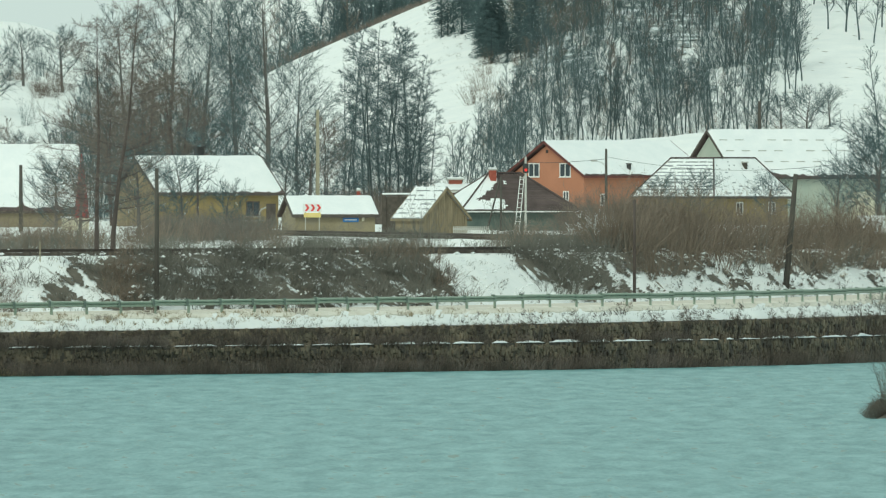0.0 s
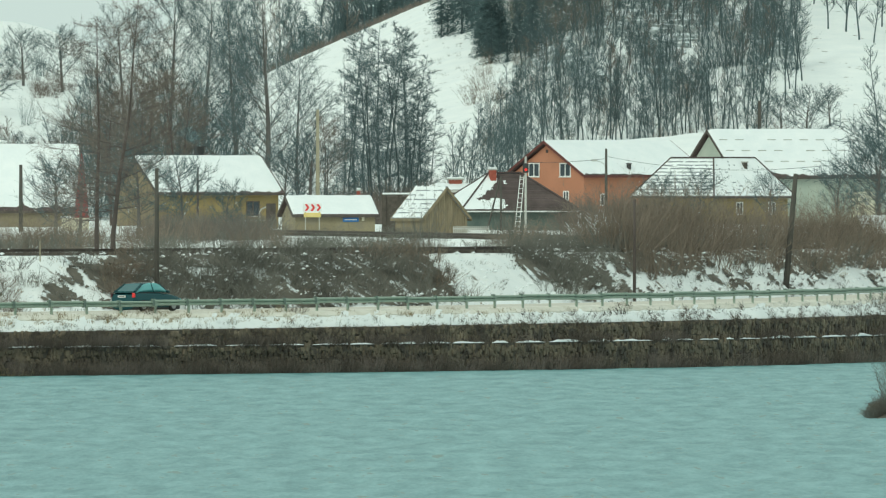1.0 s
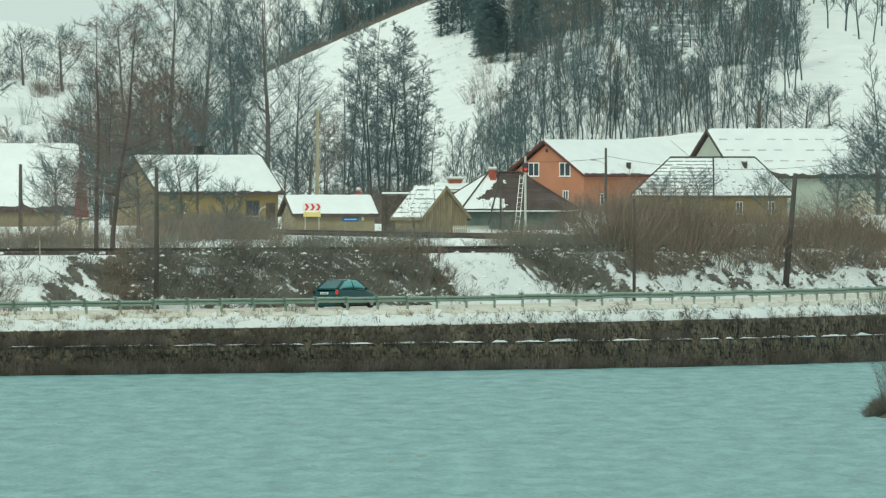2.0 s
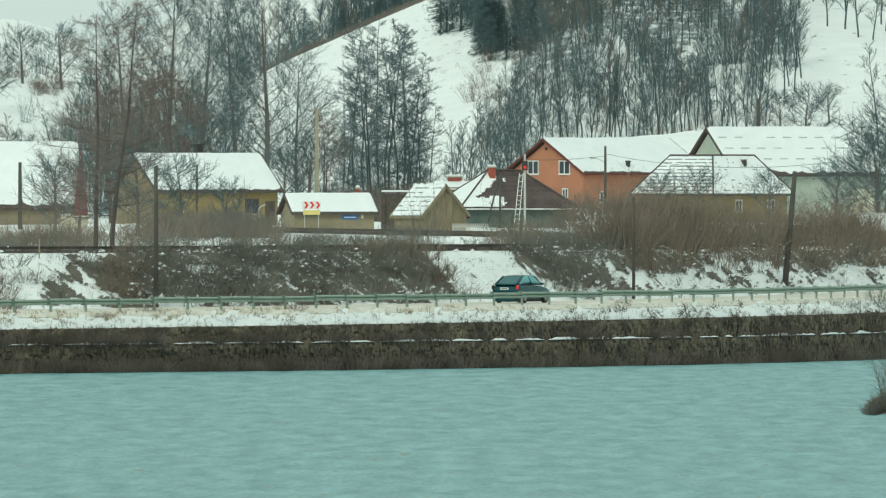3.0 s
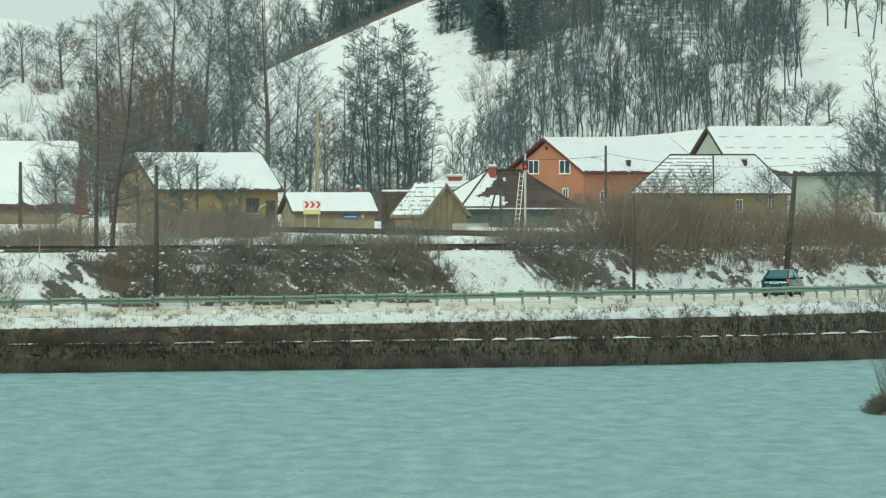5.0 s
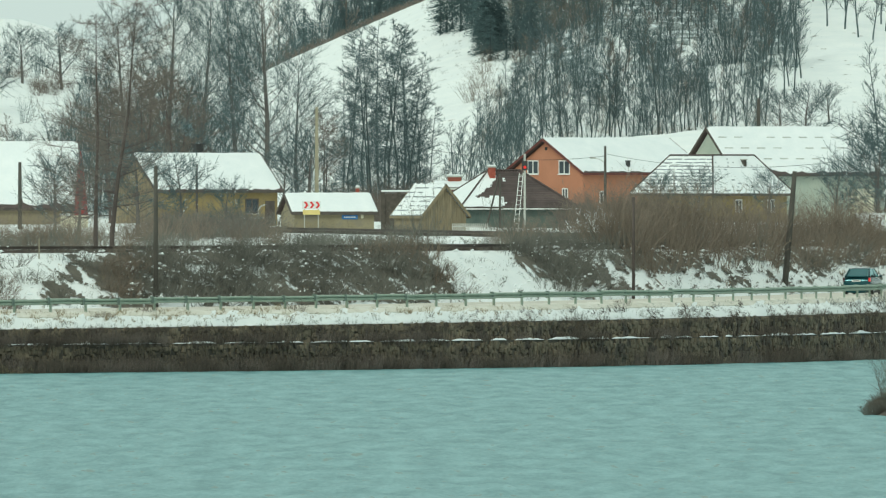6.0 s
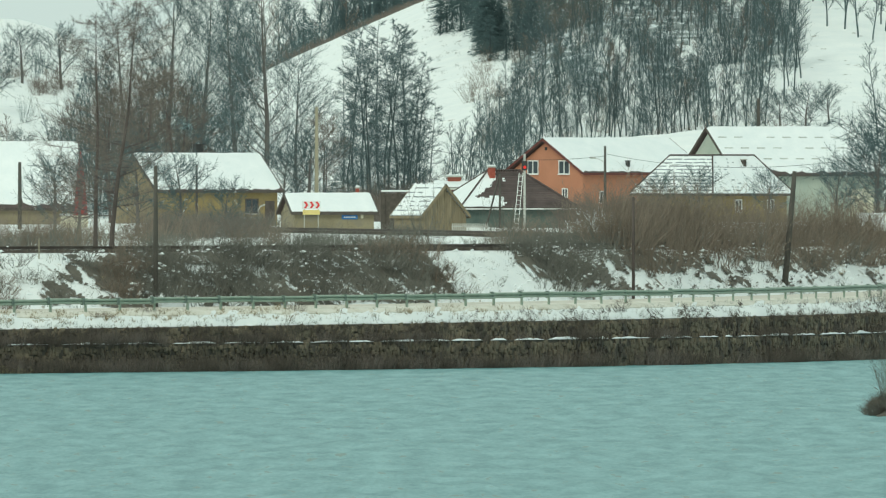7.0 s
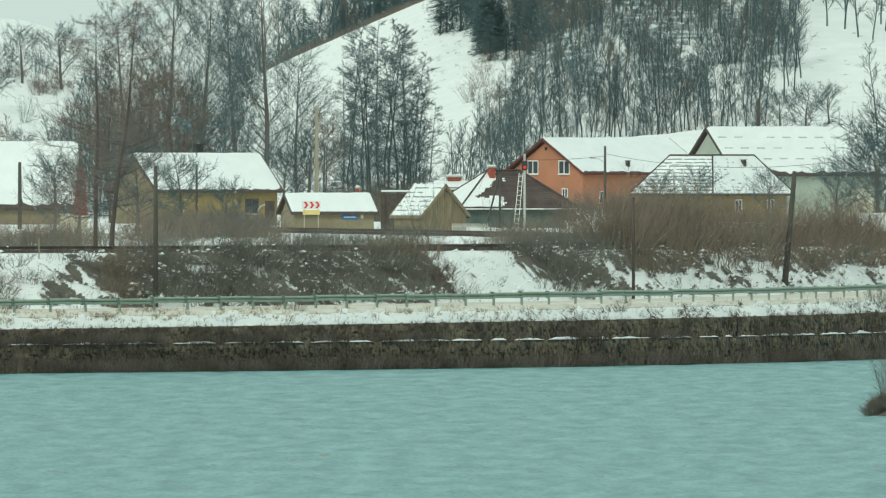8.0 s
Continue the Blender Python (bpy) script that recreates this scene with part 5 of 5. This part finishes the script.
def make_poles():
    v = at_bank(-15.6, 9.2)
    pole("utility_pole", "dark tarred utility pole at the foot of the embankment", v.x, v.y, 7.6, 0.13, POLE_DARK)
    pole("utility_pole", "weathered pale wooden utility pole beside the shed", -10.9, 1866, 10.3, 0.17, POLE_LIGHT, arms=0)
    pole("utility_pole", "dark wooden pole in front of the farmhouse", -33.1, 1690, 5.2, 0.16, POLE_DARK)
    pole("utility_pole", "short wooden pole before the ochre house", -20.0, 1755, 5.0, 0.10, BARK_BROWN)
    v = at_bank(20.0, 10.0)
    pole("utility_pole", "dark leaning utility pole in the thicket", v.x, v.y, 6.6, 0.17, POLE_DARK, lean=5)
    p = pole("street_lamp", "wooden street lamp pole with a short lamp arm", 14.2, 1890, 6.8, 0.13, POLE_DARK)
    part("arm", Shape().tube([(0, 0, 5.3), (-0.4, 0, 5.6), (-0.9, 0, 5.75)], [0.035, 0.03, 0.03], 6), CONCRETE, p)
    part("lamp_head", Shape().box(-1.35, -0.8, -0.12, 0.12, 5.68, 5.86, chamfer=0.05), CONCRETE, p)
    pole("utility_pole", "weathered post on the meadow below the wood", 32.0, 2190, 5.6, 0.20, POLE_DARK)
    p = pole("strut_pole", "wooden pole with a slanting strut beside the dark roof", 4.6, 1740, 4.4, 0.09, POLE_DARK)
    part("strut", Shape().tube([(-1.2, 0.2, -0.3), (-0.1, 0.05, 4.1)], [0.08, 0.07], 8), POLE_DARK, p)
    v = at_bank(-21.9, 13.0)
    pole("marker_post", "thin pale wooden marker post by the railway", v.x, v.y, 1.1, 0.035, POLE_LIGHT)
    v = at_bank(10.8, 9.0)
    pole("marker_post", "slim wooden post beside the road", v.x, v.y, 5.8, 0.09, BARK_BROWN)
    # chevron bend sign
    c = thing("chevron_sign", pose(-9.5, 1560, 5.95), "white bend sign with three red chevrons above a yellow plate", "road sign")
    for x in (-0.5, 0.5):
        part("post", Shape().tube([(x, 0.05, -0.4), (x, 0.05, 2.7)], [0.035, 0.035], 8), CONCRETE, c)
    part("panel", Shape().box(-0.68, 0.68, -0.02, 0.0, 2.12, 2.72, chamfer=0.004), SIGN_WHITE, c)
    for i in range(3):
        x = -0.55 + 0.42 * i
        s = Shape()
        for a, b in ((2.18, 2.42), (2.66, 2.42)):
            s.add([(x, -0.03, a), (x + 0.17, -0.03, a), (x + 0.34, -0.03, b), (x + 0.17, -0.03, b), (x, -0.023, a), (x + 0.17, -0.023, a), (x + 0.34, -0.023, b), (x + 0.17, -0.023, b)],
                  [(0, 1, 2, 3), (4, 5, 6, 7), (0, 1, 5, 4), (1, 2, 6, 5), (2, 3, 7, 6), (3, 0, 4, 7)])
        part("chevron", s, SIGN_RED, c)
    part("plate", Shape().box(-0.62, 0.62, -0.02, 0.0, 1.72, 2.06, chamfer=0.004), SIGN_YELLOW, c)
    # railway signal
    g = thing("railway_signal", pose(6.4, 1690, 6.2), "pale railway signal mast with a red light and ladder", "railway signal")
    part("mast", Shape().tube([(0, 0, -0.4), (0, 0, 6.0)], [0.10, 0.09], 10), CONCRETE, g)
    head = part("signal_head", Shape().box(-0.24, 0.24, -0.24, -0.12, 4.7, 5.45, chamfer=0.06), BLACK, g)
    part("lamp", Shape().tube([(0.02, -0.29, 4.95), (0.02, -0.242, 4.95)], [0.10, 0.12], 12), RED_LAMP, head, "lit red lens")
    lad = part("ladder", Shape().tube([(-0.85, -0.1, 0.2), (-0.42, -0.1, 4.5)], [0.03, 0.03], 6).tube([(-0.5, -0.1, 0.2), (-0.12, -0.1, 4.5)], [0.03, 0.03], 6), WHITE, g, "white ladder")
    for i in range(11):
        u = 0.08 + i * 0.085
        part("rung", Shape().tube([(-0.85 + 0.43 * u, -0.1, 0.2 + 4.3 * u), (-0.5 + 0.38 * u, -0.1, 0.2 + 4.3 * u)], [0.02, 0.02], 5), WHITE, lad)
    part("bracket", Shape().box(-0.45, 0.0, -0.13, -0.07, 4.3, 4.36), CONCRETE, g)
    # picket fence
    f = thing("picket_fence", pose(2.0, 1600, 6.2), "grey picket fence before the green house", "fence")
    for i in range(18):
        part("picket", Shape().box(-1.3 + 0.15 * i, -1.22 + 0.15 * i, -0.02, 0.0, -0.1, 0.75), CONCRETE, f)
    part("fence_rail", Shape().box(-1.35, 1.4, 0.002, 0.04, 0.1, 0.18).box(-1.35, 1.4, 0.002, 0.04, 0.5, 0.58), CONCRETE, f)
    # bent pipe in the ochre house's yard
    q = thing("yard_pipe", pose(-14.0, 1640, 6.2), "bent pale pipe standing in the yard", "pipe")
    part("shaft", Shape().tube([(0, 0, -0.3), (0, 0, 1.7), (0.15, 0, 1.95), (0.5, 0, 2.1)], [0.05, 0.05, 0.05, 0.05], 8), CONCRETE, q)
    part("crossbar", Shape().box(-1.6, 0.4, -0.03, 0.03, 1.05, 1.13), CONCRETE, q)
    # overhead wires
    for a, b, sag in (((-10.9, 1866, 15.6), (14.2, 1890, 12.2), 1.6), ((14.2, 1890, 12.4), (31, 1700, 11.6), 0.8)):
        pts = []
        for i in range(25):
            u = i / 24
            p = Vector(a).lerp(Vector(b), u)
            pts.append(p - Vector((0, 0, sag * 4 * u * (1 - u))))
        alone("overhead_wire", Shape().tube(pts, [0.018] * 25, 4), BLACK, "thin sagging overhead wire between poles", "wire")


make_poles()


# ---- car ----
def make_car():
    c = thing("car", pose(0, 0, 0), "dark teal saloon car with lit tail lamps on the road", "car")

    def hull(stations, rows):
        """Loft of cross-sections; each station: x and a list of (half width, z)."""
        s = Shape()
        k = len(rows[0])
        for x, row in zip(stations, rows):
            s.v += [(x, -w, z) for w, z in row] + [(x, w, z) for w, z in reversed(row)]
        n = 2 * k
        for i in range(len(stations) - 1):
            s.f += [(i * n + j, i * n + (j + 1) % n, i * n + n + (j + 1) % n, i * n + n + j) for j in range(n)]
        s.f += [tuple(range(n))[::-1], tuple((len(stations) - 1) * n + j for j in range(n))]
        return s

    xs = [-2.05, -2.0, -1.85, -1.4, -0.3, 0.7, 1.3, 1.8, 2.0, 2.05]
    tops = [0.70, 0.92, 1.01, 1.03, 1.0, 0.98, 0.91, 0.80, 0.68, 0.56]
    half = [0.74, 0.79, 0.83, 0.85, 0.85, 0.85, 0.84, 0.79, 0.72, 0.64]
    rows = [[(h * 0.97, 0.05), (h, 0.40), (h, 0.68), (h * 0.975, t - 0.06), (h * 0.90, t)] for t, h in zip(tops, half)]
    body = part("body", hull(xs, rows), CAR_PAINT, c, smooth=True)
    gx = [-1.86, -1.72, -1.15, -0.75, -0.2, 0.35, 0.85, 1.18]
    gt = [0.98, 1.06, 1.43, 1.52, 1.55, 1.51, 1.22, 0.97]
    gw = [0.70, 0.69, 0.61, 0.59, 0.59, 0.60, 0.66, 0.70]
    cabin = part("cabin", hull(gx, [[(0.76, 0.96), (0.5 * (0.76 + w), 0.5 * (0.96 + t)), (w, t - 0.03), (w * 0.9, t)] for t, w in zip(gt, gw)]), CAR_GLASS, c, "pale cabin windows with sky reflection in their colour", smooth=True)
    for o in (body, cabin):
        rounding = o.modifiers.new("rounding", "SUBSURF")
        rounding.levels = rounding.render_levels = 2
    part("roof", hull([-1.05, -0.8, -0.2, 0.2, 0.34], [[(0.57, 1.45 + d), (0.54, 1.48 + d), (0.36, 1.50 + d)] for d in (-0.03, 0.02, 0.045, 0.02, -0.02)]), CAR_PAINT, c, smooth=True)
    part("rear_window", Shape().slab([(-1.79, -0.58, 1.07), (-1.79, 0.58, 1.07), (-1.12, 0.50, 1.475), (-1.12, -0.50, 1.475)], 0.05), REAR_GLASS, c, "dark tinted rear window")
    part("boot_lid", Shape().box(-2.03, -1.80, -0.66, 0.66, 0.985, 1.03, chamfer=0.02), CAR_PAINT, c)
    part("underbody", Shape().box(-1.95, 1.9, -0.76, 0.76, 0.10, 0.36, chamfer=0.05), BLACK, c)
    for sy in (-1, 1):
        part("pillar", Shape().tube([(-1.80, sy * 0.69, 1.03), (-1.1, sy * 0.575, 1.46)], [0.075, 0.06], 6), CAR_PAINT, c)
        part("pillar", Shape().tube([(-0.3, sy * 0.79, 0.99), (-0.35, sy * 0.575, 1.49)], [0.03, 0.03], 6), CAR_PAINT, c)
        part("pillar", Shape().tube([(1.0, sy * 0.72, 0.99), (0.3, sy * 0.58, 1.49)], [0.04, 0.035], 6), CAR_PAINT, c)
        part("waist_line", Shape().box(-1.7, 1.0, *sorted((sy * 0.77, sy * 0.80)), 0.985, 1.015, chamfer=0.008), BLACK, c)
        # only the river-side tail lamp is lit
        part("tail_lamp", Shape().box(-2.05, -1.92, *sorted((sy * 0.70, sy * 0.81)), 0.74, 0.98, chamfer=0.03), TAIL if sy < 0 else TAIL_OFF, c, "lit red tail lamp" if sy < 0 else "unlit dark red tail lamp")
        part("mirror", Shape().box(0.60, 0.76, *sorted((sy * 0.84, sy * 0.99)), 0.99, 1.12, chamfer=0.03), CAR_PAINT, c)
        part("headlamp", Shape().box(1.88, 2.04, *sorted((sy * 0.45, sy * 0.72)), 0.54, 0.69, chamfer=0.03), CAR_GLASS, c)
        for k in (-0.4, 0.7):
            part("handle", Shape().box(k - 0.55, k - 0.38, *sorted((sy * 0.85, sy * 0.875)), 0.82, 0.85), CAR_PAINT, c)
    part("number_plate", Shape().box(-2.075, -2.03, -0.24, 0.28, 0.74, 0.85), SIGN_WHITE, c, "white plate with a dark bar")
    part("plate_bar", Shape().box(-2.081, -2.077, -0.18, 0.22, 0.775, 0.815), BLACK, c)
    part("bumper", Shape().box(-2.10, -1.92, -0.79, 0.79, 0.34, 0.57, chamfer=0.05), CAR_PAINT, c)
    part("bumper", Shape().box(1.92, 2.10, -0.70, 0.70, 0.30, 0.50, chamfer=0.05), CAR_PAINT, c)
    wheels = []
    for x in (-1.24, 1.26):
        for sy in (-1, 1):
            w = new("wheel")
            w.parent = c
            w.matrix_basis = pose(x, sy * 0.76, 0.31)
            part("tyre", Shape().tube([(0, -0.10, 0), (0, -0.08, 0), (0, 0.08, 0), (0, 0.10, 0)], [0.27, 0.31, 0.31, 0.27], 20), RUBBER, w)
            s = Shape().tube([(0, sy * 0.09, 0), (0, sy * 0.112, 0)], [0.2, 0.18], 16)
            for k in range(5):
                a = 6.283 * k / 5
                s.box(-0.03, 0.03, *sorted((sy * 0.11, sy * 0.125)), 0.02, 0.19, Matrix.Rotation(a, 4, "Y"))
            part("rim", s, CHROME, w)
            wheels.append((w, x, sy))
    return c, wheels


car, car_wheels = make_car()


# ---- river wall ----
def make_wall():
    wall = thing("river_wall", pose(0, 0, 0), "two-tier dark stone river wall with a snowy ledge", "wall", kind="structure")
    for p, z0, z1 in ((-2.0, -0.8, 1.5), (-1.5, 1.45, 2.5)):
        s = Shape()
        pts = []
        n = 160
        for i in range(n + 1):
            x = -60 + 100 * i / n
            a, b = at_bank(x, p, 0), at_bank(x, p + 0.3, 0)
            pts += [(a.x, a.y, z0), (a.x, a.y, z1 + (rise_along(x) if z0 > 1 else 0)), (b.x, b.y, z1 + (rise_along(x) if z0 > 1 else 0)), (b.x, b.y, z0)]
        fs = []
        for i in range(n):
            fs += [(i * 4 + k, i * 4 + 4 + k, i * 4 + 4 + (k + 1) % 4, i * 4 + (k + 1) % 4) for k in range(4)]
        part("backing", s.add(pts, fs), MORTAR, wall)
    rng = random.Random(77)
    meshes = []
    for i in range(10):
        s = Shape()
        pts = []
        for z, k in ((0.5, 0.84), (0.42, 1.0), (-0.42, 1.0), (-0.5, 0.84)):
            for y, q in ((0.0, 1.0), (-0.75, 1.0), (-1.0, 0.8)):
                for x in (-0.5, 0.5):
                    pts.append((x * k * q * rng.uniform(0.88, 1.0), y * rng.uniform(0.75, 1.0), z * (0.8 if q < 1 else 1) * rng.uniform(0.9, 1.0)))
        me = bmesh.new()
        vs = [me.verts.new(p) for p in pts]
        bmesh.ops.convex_hull(me, input=vs)
        for v in [v for v in me.verts if not v.link_faces]:
            me.verts.remove(v)
        mesh = bpy.data.meshes.new("stone")
        me.to_mesh(mesh)
        me.free()
        mesh.materials.append(STONE)
        meshes.append(mesh)
    rest = Shape()
    count = 0
    for p, z0, z1, rows in ((-2.0, -0.35, 1.47, 7), (-1.5, 1.5, 2.5, 4)):
        for r in range(rows):
            zh = (z1 - z0) / rows
            x = -45 + rng.random()
            while x < 31:
                c = bank_cos(x)
                w = rng.uniform(0.13, 0.36)
                a = at_bank(x + w * c / 2, p, 0)
                ang = math.degrees(math.atan(bank_slope(x)))
                m = pose(a.x, a.y, z0 + zh * (r + 0.5) + (rise_along(x) * (r + 0.5) / rows if z0 > 1 else 0) + rng.uniform(-0.1, 0.1) - (0.08 if r == rows - 1 else 0.0), 0, rng.uniform(-14, 14), ang) @ Matrix.Diagonal((w * 0.95, rng.uniform(0.05, 0.17), zh * rng.uniform(0.75, 1.45), 1))
                if rng.random() < 0.1:
                    x += w * c
                    continue
                if -20 < x < -4 and z0 + zh * r > 0.4 and count < 300:
                    ob = new("stone", rng.choice(meshes))
                    ob.parent = wall
                    ob.matrix_world = m
                    count += 1
                else:
                    src = rng.choice(meshes)
                    rest.add([m @ v.co for v in src.vertices], [tuple(q.vertices) for q in src.polygons])
                x += w * c
    tagged(part("stones", rest, STONE, wall, "rough dark coursed stones"), kind="stuff")
    # snow lying on the ledge in broken runs
    x = -30.0
    while x < 29:
        c = bank_cos(x)
        ln = rng.uniform(1.2, 6.0)
        s = Shape()
        n = 8
        pts = []
        hgt = rng.uniform(0.06, 0.14)
        for i in range(n + 1):
            u = i / n
            k = math.sin(math.pi * u) ** 0.5
            q = at_bank(x + ln * c * u, -2.08, 0)
            q2 = at_bank(x + ln * c * u, -1.75, 0)
            t = hgt * k * rng.uniform(0.25, 1.5)
            pts += [(q.x, q.y, 1.50), (q.x, q.y + 0.05, 1.50 + t), (q2.x, q2.y, 1.51 + t), (q2.x, q2.y + 0.3, 1.48)]
        fs = []
        for i in range(n):
            fs += [(i * 4 + k, i * 4 + 4 + k, i * 4 + 5 + k, i * 4 + 1 + k) for k in range(3)]
        part("ledge_snow", s.add(pts, fs), ROOF_SNOW, wall, smooth=True)
        x += (ln + rng.uniform(0.1, 1.1)) * c


make_wall()


# ---- chimney smoke ----
SMOKE = bpy.data.materials.new("thin_blue_smoke")
SMOKE.use_nodes = True
sn, sl = SMOKE.node_tree.nodes, SMOKE.node_tree.links
clear, veil_mix = sn.new("ShaderNodeBsdfTransparent"), sn.new("ShaderNodeMixShader")
sn["Principled BSDF"].inputs["Base Color"].default_value = (0.16, 0.34, 0.40, 1)
sn["Principled BSDF"].inputs["Roughness"].default_value = 1.0
sn["Principled BSDF"].inputs["Specular IOR Level"].default_value = 0.0
veil_mix.inputs[0].default_value = 0.05
sl.new(clear.outputs[0], veil_mix.inputs[1])
sl.new(sn["Principled BSDF"].outputs[0], veil_mix.inputs[2])
sl.new(veil_mix.outputs[0], sn["Material Output"].inputs[0])


def make_smoke():
    puffs = []
    for i in range(6):
        bm = bmesh.new()
        bmesh.ops.create_icosphere(bm, subdivisions=3, radius=1.0)
        for v in bm.verts:
            v.co *= 1 + 0.45 * noise.noise(v.co * 1.6 + Vector((i * 7.1, 0, 0)))
        me = bpy.data.meshes.new("smoke_puff")
        bm.to_mesh(me)
        bm.free()
        me.materials.append(SMOKE)
        me.polygons.foreach_set("use_smooth", [True] * len(me.polygons))
        ob = new("smoke_puff", me)
        k = 0.22 + 0.09 * i
        ob.scale = (k * 1.3, k, k * 0.8)
        puffs.append(tagged(ob, "thin bluish puff of chimney smoke", "smoke", "chimney smoke"))
    return puffs


smoke_puffs = make_smoke()


# ---- what moves ----
def motions():
    # the car keeps to the river-side lane
    rows = []
    track = ((0.0, -27.24), (0.5, -21.58), (1.0, -16.0), (1.5, -10.55), (3.0, 4.34), (3.5, 8.71), (4.0, 12.62), (4.5, 16.28), (6.0, 24.40), (7.0, 28.6), (8.0, 32.3))
    for t, x in track:
        a, b = at_bank(x - 0.3, 2.3), at_bank(x + 0.3, 2.3)
        ang = math.degrees(math.atan2(b.y - a.y, b.x - a.x))
        m = (a + b) / 2
        rows.append((t, pose(m.x, m.y, 3.475 + rise_along(m.x), 0, 0, ang)))
    walk(car, rows)
    # wheels turn about eighty degrees between keys
    for w, x, sy in car_wheels:
        walk(w, [(0.1 * i, pose(x, sy * 0.76, 0.31, 0, 80 * i, 0)) for i in range(81)])
    # smoke rises from the ochre house's chimney and drifts aside
    for i, puff in enumerate(smoke_puffs):
        up = 0.1 + 0.2 * i
        walk(puff, [(t, pose(-21.2 - 0.8 * (up + 0.08 * t) + 0.12 * math.sin(i * 2 + t), 1869.5, 13.25 + up + 0.08 * t, 0, 0, 6 * t + 40 * i)) for t in (0.0, 2.0, 4.0, 6.0, 8.0)])
    # the current carries the ripples along
    walk(water, [(0.0, pose(0, 0, 0)), (4.0, pose(-2.4, -2.0, 0)), (8.0, pose(-4.8, -4.0, 0))])


motions()
